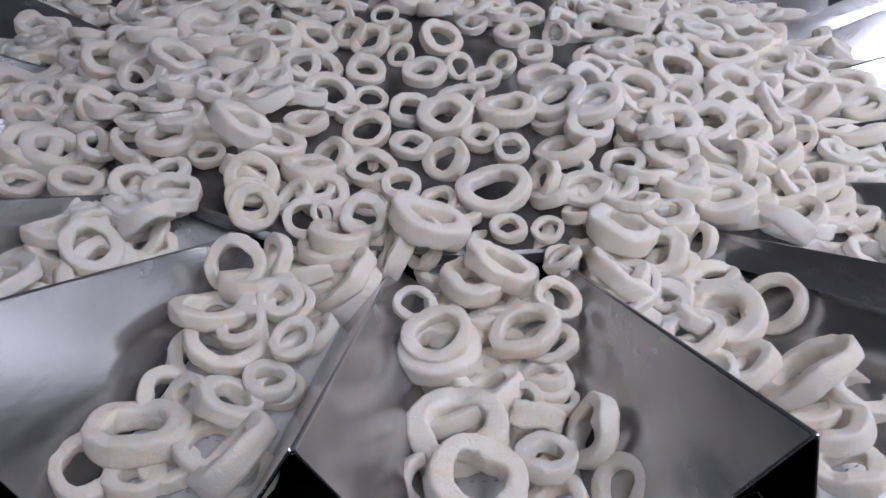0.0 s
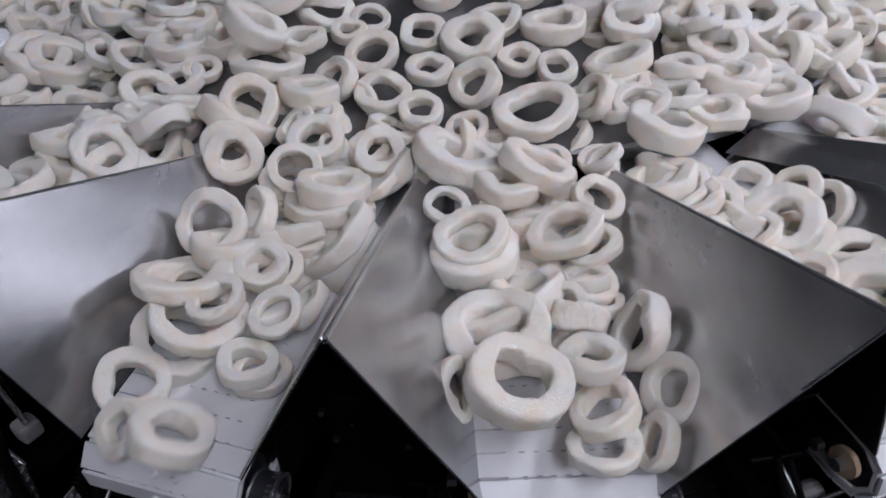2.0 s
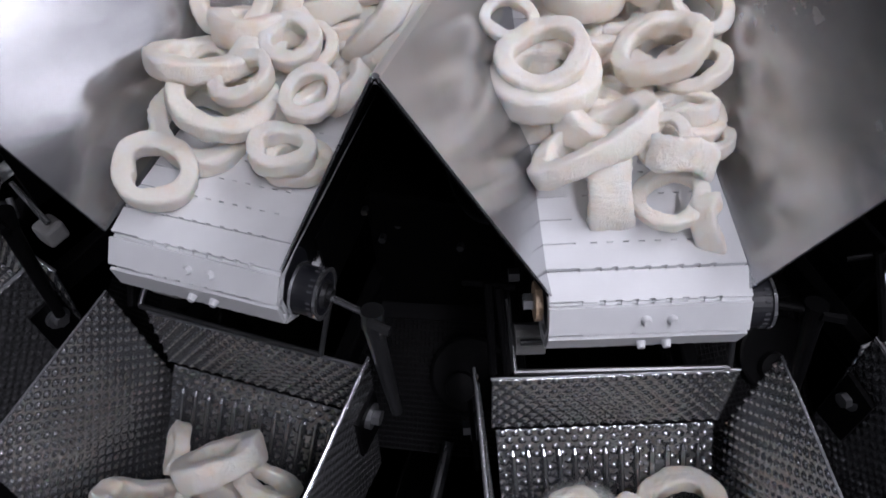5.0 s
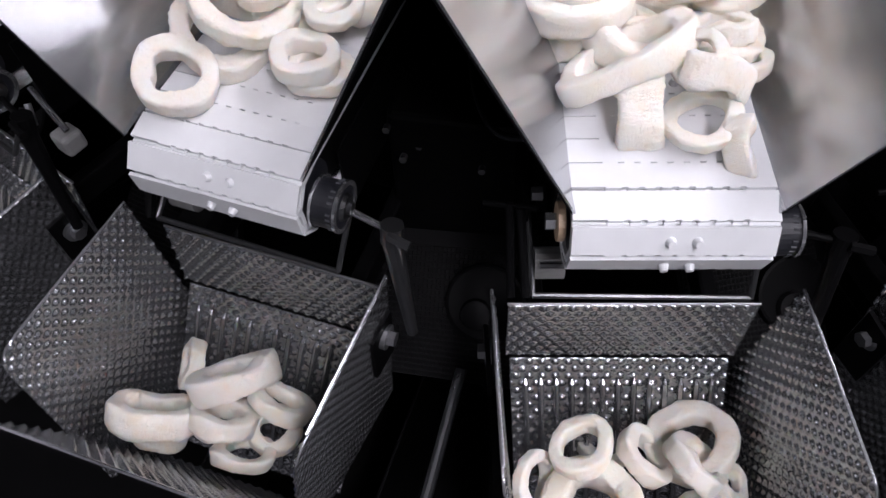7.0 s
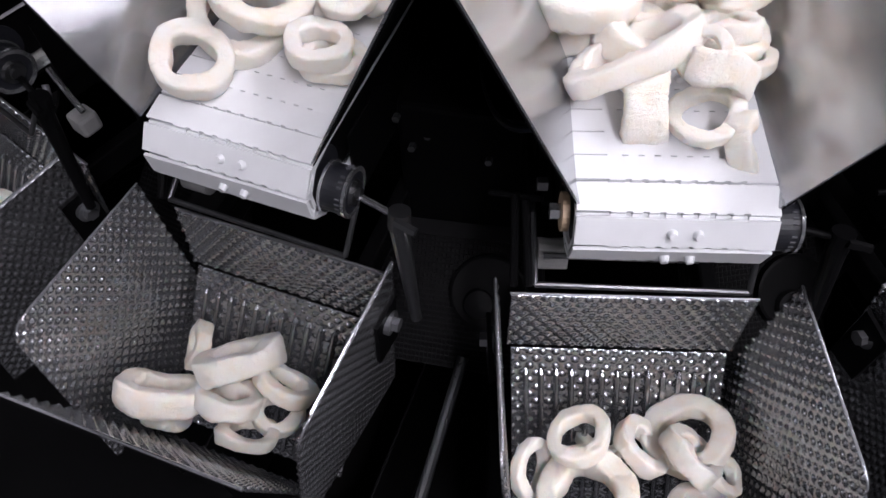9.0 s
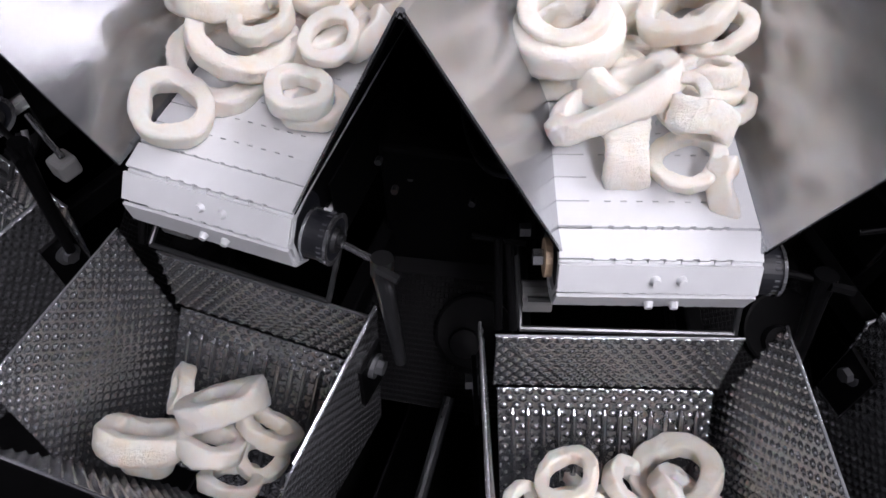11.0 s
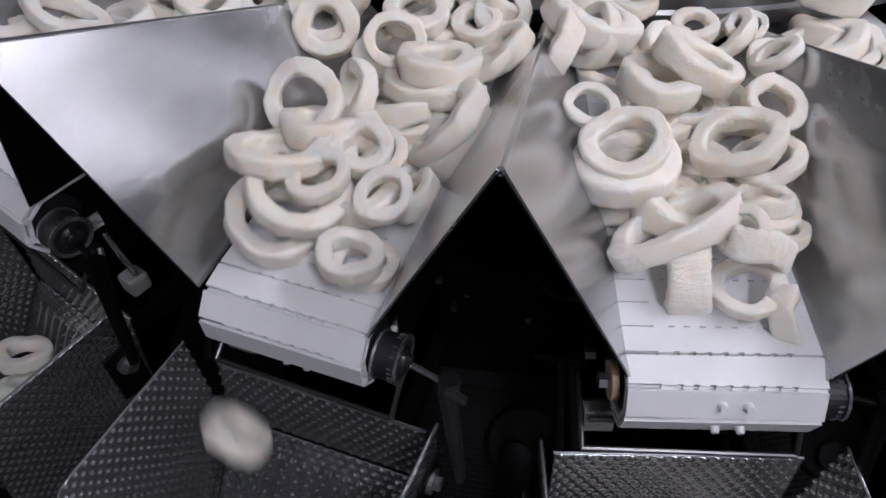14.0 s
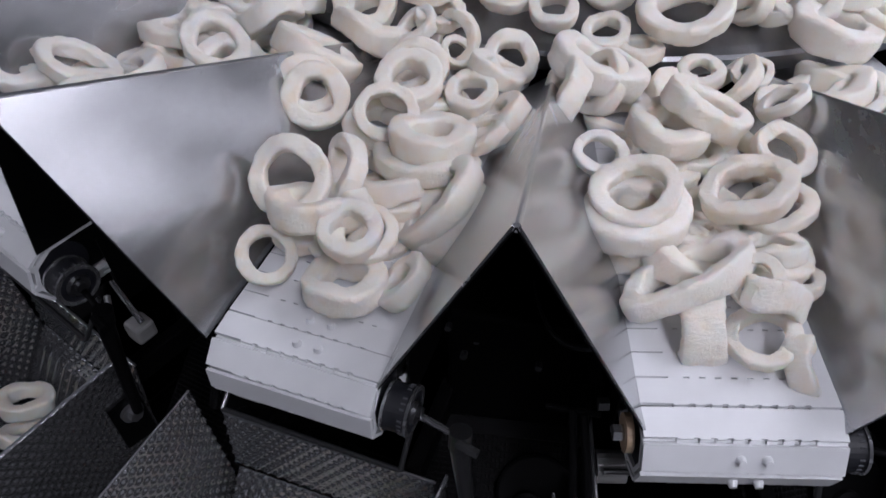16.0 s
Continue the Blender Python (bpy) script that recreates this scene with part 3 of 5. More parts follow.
def mesh_guard():
    """Dark perforated guard under a ridge, with a round port, its cable and screws."""
    ob = tagged(new("guard_panel"), "dark wire mesh guard with a round port", "guard", "guard panels")
    a, b, c, d = P(-0.062, 0.722, 0.806), P(0.048, 0.716, 0.806), P(0.052, 0.80, 0.742), P(-0.058, 0.80, 0.742)
    up = (b - a).cross(d - a).normalized()
    up = up if up.z > 0 else -up
    bm = bmesh.new()
    slab(bm, [a, d, c, b], 0.002)
    part("backing", bm, BLACK, ob)
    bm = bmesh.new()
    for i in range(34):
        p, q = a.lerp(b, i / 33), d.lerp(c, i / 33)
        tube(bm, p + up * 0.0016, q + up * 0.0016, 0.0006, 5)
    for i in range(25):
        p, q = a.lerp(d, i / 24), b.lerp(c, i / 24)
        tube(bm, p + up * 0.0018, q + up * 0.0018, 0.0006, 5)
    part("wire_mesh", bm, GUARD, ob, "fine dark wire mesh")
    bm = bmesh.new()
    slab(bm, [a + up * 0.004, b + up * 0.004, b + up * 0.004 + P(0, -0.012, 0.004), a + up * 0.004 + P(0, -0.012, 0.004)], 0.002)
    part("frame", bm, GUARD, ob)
    mid = P(0.026, 0.752, 0.785)
    q = up.to_track_quat("Z", "Y").to_matrix().to_4x4()
    bm = bmesh.new()
    lathe(bm, [(0.0001, -0.004), (0.030, -0.004), (0.030, 0.004), (0.028, 0.005), (0.0001, 0.005)], 40)
    bmesh.ops.transform(bm, matrix=Matrix.Translation(mid) @ q, verts=bm.verts)
    port = part("port", bm, BLACK, ob)
    bm = bmesh.new()
    lathe(bm, [(0.0001, 0.005), (0.012, 0.005), (0.011, 0.009), (0.0001, 0.010)], 30)
    bmesh.ops.transform(bm, matrix=Matrix.Translation(mid + P(-0.006, 0.008, -0.004)) @ q, verts=bm.verts)
    part("cap", bm, GUARD, port, "grey cap")
    bm = bmesh.new()
    tube(bm, P(0.014, 0.795, 0.752), P(0.0, 0.905, 0.716), 0.0045, 10)
    part("stay_rod", bm, STEEL_DARK, ob, "dull steel rod")
    bm = bmesh.new()
    pts = [P(0.004 + 0.05 * (i / 12) ** 1.5, 0.700 + 0.055 * math.sin(i / 12 * 1.5), 0.985 - 0.02 * math.sin(i / 12 * 3.1)) for i in range(13)]
    loops = [[bm.verts.new(p + Vector((0, 0.0024 * math.cos(h), 0.0024 * math.sin(h)))) for h in (math.pi * i / 4 for i in range(8))] for p in pts]
    for u, w in zip(loops, loops[1:]):
        for i in range(8):
            bm.faces.new((u[i], u[(i + 1) % 8], w[(i + 1) % 8], w[i]))
    part("cable", bm, RUBBER, ob)
    for s, r, z in ((0.016, 0.715, 0.90), (-0.029, 0.70, 0.90), (-0.040, 0.69, 0.92), (-0.034, 0.725, 0.915), (-0.046, 0.715, 0.93)):
        bm = bmesh.new()
        tube(bm, P(s, r, z), P(s, r + 0.005, z + 0.001), 0.0026, 6)
        part("screw", bm, STEEL_DARK, ob)
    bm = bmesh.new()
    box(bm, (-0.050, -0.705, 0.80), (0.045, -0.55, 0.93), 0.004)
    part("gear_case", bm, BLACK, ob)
    return ob


guard = mesh_guard()
for k in (17, 18, 19, 1, 2):
    copy_thing(guard, sector(k * STEP))
w0 = weigh_hopper()
w0.matrix_basis = sector(STEP / 2)
for k in range(1, 20):
    copy_thing(w0, sector(k * STEP + STEP / 2))

# ---- squid rings ----
def ring_mesh(name, oval, height, wall, seed, span=360.0):
    """A ring of unit outer radius: oval opening, soft square section, uneven rough cut; under 360 it is slit open."""
    rnd = random.Random(seed)
    NU, NV = 72, 26
    closed = span >= 360
    off = Vector((rnd.random() * 50, rnd.random() * 50, 0))
    verts, faces = [], []
    for i in range(NU):
        t = radians(span) * (i / NU if closed else i / (NU - 1))
        c, s = math.cos(t), math.sin(t)
        w = wall * (1 + 0.34 * noise.noise(Vector((c, s, 0)) * 0.9 + off))
        rr = 1 + 0.11 * noise.noise(Vector((c, s, 3)) * 0.8 + off)
        lift = 0.14 * noise.noise(Vector((c, s, 7)) * 0.9 + off)
        hh = height * (1 + 0.3 * noise.noise(Vector((c, s, 11)) * 1.0 + off))
        for j in range(NV):
            a = 2 * math.pi * (j + 0.5) / NV
            ca, sa = math.cos(a), math.sin(a)
            k = (abs(ca) ** 6 + abs(sa) ** 6) ** (-1 / 6)
            u, v = ca * k, sa * k
            if not closed:  # cut ends taper a little
                end = min(i, NU - 1 - i) / (NU - 1) * span / 16.0
                if end < 1:
                    round_off = 0.80 + 0.20 * math.sqrt(max(0.0, 1 - (1 - end) ** 2))
                    u, v = u * round_off, v * round_off
            r = rr - w / 2 + u * w / 2 * (1 + 0.1 * v)
            nv = Vector((r * c, r * s * oval, v * hh / 2 + lift))
            nv += 0.035 * noise.noise_vector(nv * 2.6 + off) + 0.015 * noise.noise_vector(nv * 6 + off) + 0.021 * noise.noise_vector(nv * 12 + off)
            verts.append(nv)
    for i in range(NU if closed else NU - 1):
        for j in range(NV):
            a, b = i * NV + j, i * NV + (j + 1) % NV
            c, d = ((i + 1) % NU) * NV + (j + 1) % NV, ((i + 1) % NU) * NV + j
            faces.append((a, d, c, b))
    if not closed:
        faces.append(tuple(range(NV)))
        faces.append(tuple((NU - 1) * NV + j for j in range(NV))[::-1])
    me = bpy.data.meshes.new(name)
    me.from_pydata(verts, [], faces)
    me.materials.append(SQUID)
    me.shade_smooth()
    me.update()
    return me


SHAPES = ((0.95, 0.58, 0.43), (0.88, 0.52, 0.42), (0.72, 0.50, 0.37), (0.94, 0.62, 0.47), (0.92, 0.46, 0.40),
          (0.60, 0.50, 0.35), (0.97, 0.66, 0.48), (0.84, 0.56, 0.44), (0.95, 0.44, 0.39), (0.62, 0.42, 0.34))
RINGS = [ring_mesh("squid_ring", o, h, w, i) for i, (o, h, w) in enumerate(SHAPES)]
RINGS += [ring_mesh("squid_ring", 0.7, 0.6, 0.36, 31, 318.0), ring_mesh("squid_ring", 1.0, 1.0, 0.44, 32, 125.0), ring_mesh("squid_ring", 0.9, 0.78, 0.46, 33, 110.0), ring_mesh("squid_ring", 0.75, 0.8, 0.5, 34, 150.0)]
LEFT, RIGHT, FAR_RIGHT, NEXT_RIGHT, FAR_LEFT = -9.0, 9.0, 27.0, 45.0, -27.0
MOVES = []  # ring, rows


def ring_pose(deg, s, r, z, nx, ny, nz, spin):
    q = Vector((nx, ny, nz)).to_track_quat("Z", "Y")
    return sector(deg) @ Matrix.Translation(P(s, r, z)) @ q.to_matrix().to_4x4() @ pose(0, 0, 0, 0, 0, spin)


def slant(n, way):
    """The spin that turns a ring's first point towards a way, for a ring about the axis n."""
    v = Vector(n).to_track_quat("Z", "Y").inverted() @ Vector(way)
    return math.degrees(math.atan2(v.y, v.x))


def ring(m, radius, kind, where):
    ob = new("squid_ring", RINGS[kind])
    ob.matrix_basis = m @ Matrix.Diagonal((radius, radius, radius, 1))
    return tagged(ob, "off-white raw squid ring " + where, "squid ring", "squid rings")


def glide(t, t0, t1):
    return max(0.0, min(1.0, (t - t0) / (t1 - t0)))


def carried(deg, pos, where, hops):
    """A ring that the belt carries: hops are (start, end, metres outward), pos is its place once 'now' hops are done."""
    s, r, z, nx, ny, nz, R, kind, spin = pos
    ob = ring(ring_pose(deg, s, r, z, nx, ny, nz, spin), R, kind, where)
    times = sorted({0.0, 16.0} | {x for a, b, d in hops for x in (a, a + (b - a) * 0.25, a + (b - a) * 0.75, b)})
    rows = []
    for t in times:
        dr = sum(d * (glide(t, a, b) - (1 if d_ref else 0)) for (a, b, d), d_ref in zip(hops, carried.done))
        rows.append((t, ring_pose(deg, s, r + dr, z, nx, ny, nz, spin)))
    MOVES.append((ob, rows))
    return ob


carried.done = (True,)


def dropped(deg, pos, where, t0, t1, dist, land, t_out=None, fall=None):
    """A ring that slides off the belt's end into the hopper below, and may drop on when its door opens."""
    s, r, z, nx, ny, nz, R, kind, spin = pos
    ls, lr, lz, lx, ly, lzn = land
    ob = ring(ring_pose(deg, s, r, z, nx, ny, nz, spin), R, kind, where)
    v = dist / (t1 - t0)
    tf = min(t1 - 0.05, t0 + max(0.12, (0.805 - r) / v))
    edge = r + v * (tf - t0)
    if fall:
        tf, edge = fall, max(r, 0.806)
    rows = [(0.0, ring_pose(deg, s, r, z, nx, ny, nz, spin)), (t0, ring_pose(deg, s, r, z, nx, ny, nz, spin)),
            (tf, ring_pose(deg, s, edge, z, nx, ny, nz, spin)),
            (tf + 0.1, ring_pose(deg, s * 0.9, edge + 0.022, z - 0.05, nx, ny + 1.0, nz * 0.5, spin)),
            (tf + 0.2, ring_pose(deg, (s + ls) / 2, edge + 0.035, z - 0.19, nx, ny + 0.9, nz * 0.7, spin)),
            (tf + 0.26, ring_pose(deg, ls, lr, lz, lx, ly, lzn, spin))]
    if t_out:
        rows += [(t_out, rows[-1][1]), (t_out + 0.12, ring_pose(deg, ls, lr - 0.02, lz - 0.09, lx, ly, lzn, spin)),
                 (t_out + 0.28, ring_pose(deg, ls * 0.6, lr - 0.05, 0.44 + 0.2 * (lz - 0.72), lx, ly, lzn, spin))]
    rows.append((16.0, rows[-1][1]))
    MOVES.append((ob, rows))
    return ob


def on_disc(x, y_out, z, nx, ny, nz, R, kind, spin):
    """A ring on the disc; those at the front creep outward when the feeder runs."""
    m = ring_pose(0, x, y_out, z, nx, ny, nz, spin)
    ob = ring(m, R, kind, "on the dispersion disc")
    r, a = math.hypot(x, y_out), math.degrees(math.atan2(x, y_out))
    w = max(0.0, 1 - (a / 46) ** 2) if y_out > 0 else 0.0
    d = w * 0.068 * max(0.0, min(1.0, 1.35 - r / 0.62))
    if d > 0.004:
        ux, uy = x / r, y_out / r
        drop = max(0.0, min(0.018, (r + d - 0.475) * 0.35))
        far = ring_pose(0, x + ux * d, y_out + uy * d, z - drop, nx, ny, nz, spin)
        mid = ring_pose(0, x + ux * d * 0.5, y_out + uy * d * 0.5, z - drop * 0.2, nx, ny, nz, spin)
        MOVES.append((ob, [(0.0, m), (1.05, m), (1.5, mid), (2.5, far), (16.0, far)]))
    return ob


def shed(pos, land, fall):
    """Rings of the left belt's second load: they come forward with the first hop and drop with the second."""
    s, r, z, nx, ny, nz, R, kind, spin = pos
    ob = dropped(LEFT, pos, "fallen into a pool hopper", 13.5, 14.5, 0.155, land, None, fall)
    old, rows = MOVES.pop()
    back = ring_pose(LEFT, s, r - 0.073, z, nx, ny, nz, spin)
    if fall > 14.12:  # with the belt at first, then over the edge with the heap
        rows.insert(2, (14.05, ring_pose(LEFT, s, r + 0.035, z, nx, ny, nz, spin)))
    MOVES.append((ob, [(0.0, back), (0.95, back), (2.05, rows[1][1])] + rows[1:]))


def still(deg, pos):
    s, r, z, nx, ny, nz, R, kind, spin = pos
    ring(ring_pose(deg, s, r, z, nx, ny, nz, spin), R, kind, "on a belt feeder")


on_disc(-0.1576, 0.1646, 1.0330, 0.12, -0.19, 0.97, 0.0373, 8, 286)
on_disc(-0.1188, 0.2461, 1.0391, 0.24, -0.17, 0.95, 0.0328, 8, 231)
on_disc(-0.0886, 0.1621, 1.0347, 0.09, -0.30, 0.95, 0.0269, 3, 94)
on_disc(-0.0698, 0.2384, 1.0321, 0.02, -0.32, 0.95, 0.0210, 8, 322)
on_disc(-0.0586, 0.3176, 1.0329, -0.06, -0.54, 0.84, 0.0271, 1, 48)
on_disc(-0.1563, 0.3575, 1.0299, 0.05, 0.09, 0.99, 0.0369, 8, 155)
on_disc(-0.2123, 0.3341, 1.0316, 0.03, 0.10, 0.99, 0.0373, 1, 46)
on_disc(-0.1494, 0.4382, 1.0343, 0.04, -0.57, 0.82, 0.0282, 0, 304)
on_disc(-0.2991, 0.3756, 1.0255, 0.30, -0.02, 0.95, 0.0282, 7, 231)
on_disc(-0.3257, 0.3196, 1.0347, 0.10, -0.78, 0.62, 0.0232, 1, 319)
on_disc(-0.2794, 0.3106, 1.0306, 0.06, 0.19, 0.98, 0.0367, 0, 270)
on_disc(-0.4107, 0.2016, 1.0426, 0.43, -0.31, 0.85, 0.0304, 0, 30)
on_disc(-0.3555, 0.2414, 1.0360, 0.37, -0.61, 0.70, 0.0194, 0, 97)
on_disc(-0.3064, 0.2293, 1.0322, 0.19, -0.02, 0.98, 0.0299, 3, 307)
on_disc(-0.2147, 0.2643, 1.0422, 0.00, -0.08, 1.00, 0.0252, 0, 237)
on_disc(-0.2204, 0.2766, 1.0296, 0.05, 0.25, 0.97, 0.0343, 6, 225)
on_disc(-0.3138, 0.1030, 1.0446, 0.40, -0.05, 0.91, 0.0475, 3, 265)
on_disc(-0.2186, 0.1058, 1.0404, -0.37, -0.59, 0.72, 0.0345, 3, 327)
on_disc(-0.1618, -0.0165, 1.0415, -0.11, -0.87, 0.47, 0.0251, 4, 255)
on_disc(-0.0991, 0.0745, 1.0408, -0.31, -0.42, 0.85, 0.0291, 0, 339)
on_disc(-0.0514, 0.1076, 1.0370, -0.10, -0.62, 0.78, 0.0192, 0, 234)
on_disc(-0.0969, -0.0411, 1.0374, 0.09, -0.45, 0.89, 0.0212, 4, 208)
on_disc(-0.0043, 0.0520, 1.0430, 0.39, -0.41, 0.83, 0.0309, 0, 130)
on_disc(0.0027, -0.0997, 1.0376, -0.21, -0.06, 0.98, 0.0308, 6, 117)
on_disc(0.0340, -0.0235, 1.0392, -0.14, -0.02, 0.99, 0.0247, 4, 15)
on_disc(0.0582, -0.0984, 1.0371, -0.06, -0.21, 0.98, 0.0246, 0, 288)
on_disc(-0.0140, 0.1553, 1.0357, 0.00, -0.15, 0.99, 0.0296, 0, 205)
on_disc(0.0277, 0.1368, 1.0403, 0.52, -0.69, 0.50, 0.0200, 0, 148)
on_disc(0.0607, 0.1635, 1.0370, -0.05, -0.27, 0.96, 0.0222, 7, 34)
on_disc(0.0826, 0.1209, 1.0400, -0.53, -0.42, 0.74, 0.0217, 0, 350)
on_disc(0.0927, 0.0017, 1.0378, -0.08, -0.20, 0.98, 0.0282, 0, 109)
on_disc(0.1250, 0.0638, 1.0363, -0.10, -0.23, 0.97, 0.0245, 3, 26)
on_disc(0.2180, -0.0395, 1.0432, -0.17, -0.24, 0.96, 0.0336, 8, 192)
on_disc(0.2078, 0.0770, 1.0392, -0.30, -0.29, 0.91, 0.0289, 7, 214)
on_disc(0.2648, 0.0954, 1.0428, -0.38, -0.60, 0.71, 0.0286, 0, 289)
on_disc(0.3029, -0.0425, 1.0377, -0.14, -0.17, 0.97, 0.0341, 3, 345)
on_disc(0.3573, -0.0243, 1.0354, -0.38, -0.07, 0.92, 0.0340, 4, 172)
on_disc(0.3712, 0.0363, 1.0347, -0.86, -0.45, 0.25, 0.0284, 0, 159)
on_disc(0.2953, 0.1739, 1.0381, -0.25, -0.39, 0.88, 0.0282, 6, 7)
on_disc(0.3422, 0.1445, 1.0307, -0.51, -0.20, 0.84, 0.0294, 7, 60)
on_disc(0.4021, 0.1455, 1.0281, -0.59, -0.01, 0.81, 0.0359, 1, 126)
on_disc(0.1351, 0.1610, 1.0377, -0.14, -0.01, 0.99, 0.0349, 0, 5)
on_disc(0.1574, -0.0098, 1.0396, -0.43, -0.81, 0.39, 0.0212, 0, 238)
on_disc(0.0374, 0.2305, 1.0367, -0.18, -0.15, 0.97, 0.0293, 8, 90)
on_disc(-0.0194, 0.2596, 1.0336, 0.16, -0.38, 0.91, 0.0254, 3, 229)
on_disc(0.0238, 0.2860, 1.0405, -0.08, -0.22, 0.97, 0.0319, 3, 67)
on_disc(0.0946, 0.2604, 1.0429, -0.09, 0.04, 1.00, 0.0351, 7, 329)
on_disc(0.1478, 0.2548, 1.0302, -0.41, -0.06, 0.91, 0.0268, 7, 59)
on_disc(0.1919, 0.2641, 1.0348, -0.83, -0.46, 0.31, 0.0215, 7, 215)
on_disc(0.2474, 0.2649, 1.0432, -0.23, -0.07, 0.97, 0.0344, 3, 0)
on_disc(0.2446, 0.2850, 1.0286, -0.18, 0.04, 0.98, 0.0289, 4, 303)
on_disc(0.2294, 0.1721, 1.0345, -0.32, 0.03, 0.95, 0.0391, 4, 10)
on_disc(0.0658, 0.3081, 1.0293, -0.08, -0.11, 0.99, 0.0216, 3, 95)
on_disc(0.1003, 0.3369, 1.0337, -0.10, -0.26, 0.96, 0.0220, 7, 308)
on_disc(-0.0070, 0.3419, 1.0321, -0.05, -0.16, 0.99, 0.0232, 0, 21)
on_disc(0.1585, 0.3199, 1.0294, -0.43, 0.04, 0.90, 0.0333, 1, 109)
on_disc(-0.0396, 0.3902, 1.0278, -0.00, -0.21, 0.98, 0.0266, 8, 132)
on_disc(-0.0061, 0.4197, 1.0285, -0.03, -0.23, 0.97, 0.0213, 0, 312)
on_disc(0.0334, 0.3635, 1.0290, -0.39, -0.47, 0.79, 0.0249, 6, 151)
on_disc(0.2175, 0.3403, 1.0272, -0.25, -0.32, 0.92, 0.0235, 7, 37)
on_disc(0.3014, 0.2794, 1.0289, -0.32, -0.31, 0.90, 0.0243, 0, 46)
on_disc(0.3375, 0.3245, 1.0301, -0.91, -0.26, 0.31, 0.0272, 3, 298)
on_disc(0.3675, 0.2523, 1.0252, -0.46, 0.02, 0.89, 0.0296, 3, 7)
on_disc(0.2706, 0.3589, 1.0270, -0.41, 0.08, 0.91, 0.0328, 6, 190)
on_disc(0.1736, 0.4092, 1.0353, -0.18, -0.16, 0.97, 0.0247, 8, 65)
on_disc(0.0856, 0.4204, 1.0340, -0.10, -0.03, 0.99, 0.0368, 8, 294)
on_disc(0.1341, 0.3915, 1.0307, -0.83, -0.25, 0.49, 0.0252, 1, 197)
on_disc(0.0326, 0.4403, 1.0254, -0.09, -0.05, 0.99, 0.0218, 1, 321)
on_disc(0.2448, 0.4045, 1.0239, -0.20, -0.03, 0.98, 0.0232, 1, 159)
on_disc(0.0582, 0.4523, 1.0227, -0.05, 0.09, 0.99, 0.0194, 3, 312)
on_disc(-0.0309, 0.4830, 1.0313, 0.03, -0.45, 0.89, 0.0228, 3, 97)
on_disc(-0.0703, 0.4735, 1.0256, 0.18, -0.54, 0.82, 0.0143, 1, 322)
on_disc(-0.1016, 0.4046, 1.0306, 0.00, 0.18, 0.98, 0.0288, 3, 351)
on_disc(-0.1242, 0.3191, 1.0381, -0.07, -0.03, 1.00, 0.0244, 7, 247)
on_disc(-0.0834, 0.3774, 1.0300, -0.51, -0.53, 0.68, 0.0239, 0, 215)
on_disc(0.0299, 0.4919, 1.0370, 0.35, 0.22, 0.91, 0.0376, 0, 53)
on_disc(0.1015, 0.4708, 1.0234, -0.14, -0.17, 0.98, 0.0180, 0, 19)
on_disc(0.1381, 0.4679, 1.0231, -0.17, -0.24, 0.95, 0.0161, 4, 122)
on_disc(-0.5890, -0.0201, 1.0040, 0.26, 0.04, 0.97, 0.0436, 7, 131)
on_disc(-0.5991, 0.0301, 1.0120, 0.29, -0.13, 0.95, 0.0376, 7, 305)
on_disc(-0.5353, 0.1652, 1.0100, 0.12, 0.04, 0.99, 0.0436, 8, 150)
on_disc(-0.3836, 0.0693, 1.0399, -0.06, -0.46, 0.89, 0.0334, 1, 35)
on_disc(-0.4636, -0.0044, 1.0303, 0.16, -0.23, 0.96, 0.0327, 1, 116)
on_disc(-0.2994, 0.0057, 1.0400, 0.03, -0.20, 0.98, 0.0341, 8, 286)
on_disc(-0.2134, -0.0183, 1.0375, 0.10, -0.06, 0.99, 0.0340, 0, 143)
on_disc(-0.3204, 0.1705, 1.0351, 0.03, -0.03, 1.00, 0.0301, 3, 104)
on_disc(-0.3651, 0.1510, 1.0396, -0.15, -0.52, 0.84, 0.0280, 0, 35)
on_disc(0.1639, 0.3524, 1.0239, 0.01, -0.01, 1.00, 0.0231, 4, 210)
on_disc(0.2010, 0.3923, 1.0274, -0.31, 0.01, 0.95, 0.0277, 8, 127)
on_disc(-0.0888, 0.4314, 1.0215, -0.01, 0.03, 1.00, 0.0216, 0, 23)
on_disc(-0.1056, 0.4520, 1.0263, -0.41, -0.24, 0.88, 0.0211, 1, 144)
on_disc(-0.2621, 0.2512, 1.0291, 0.11, -0.26, 0.96, 0.0234, 6, 271)
on_disc(-0.2175, 0.1891, 1.0425, 0.55, -0.20, 0.81, 0.0285, 1, 47)
on_disc(-0.0878, 0.2680, 1.0287, 0.07, -0.10, 0.99, 0.0192, 6, 70)
on_disc(0.1125, -0.0852, 1.0362, -0.18, -0.14, 0.97, 0.0312, 8, 169)
on_disc(0.1750, -0.1331, 1.0333, -0.21, -0.13, 0.97, 0.0290, 1, 302)
on_disc(0.2650, -0.1492, 1.0338, -0.18, -0.09, 0.98, 0.0369, 0, 9)
on_disc(0.3360, -0.1537, 1.0368, -0.30, -0.12, 0.95, 0.0374, 8, 183)
on_disc(0.3871, -0.1334, 1.0290, -0.09, -0.09, 0.99, 0.0372, 4, 17)
on_disc(0.3916, 0.0835, 1.0274, -0.41, -0.17, 0.89, 0.0267, 0, 306)
on_disc(0.2775, 0.1050, 1.0281, -0.21, -0.14, 0.97, 0.0255, 0, 246)
on_disc(-0.0717, 0.0237, 1.0363, -0.26, -0.27, 0.93, 0.0272, 0, 159)
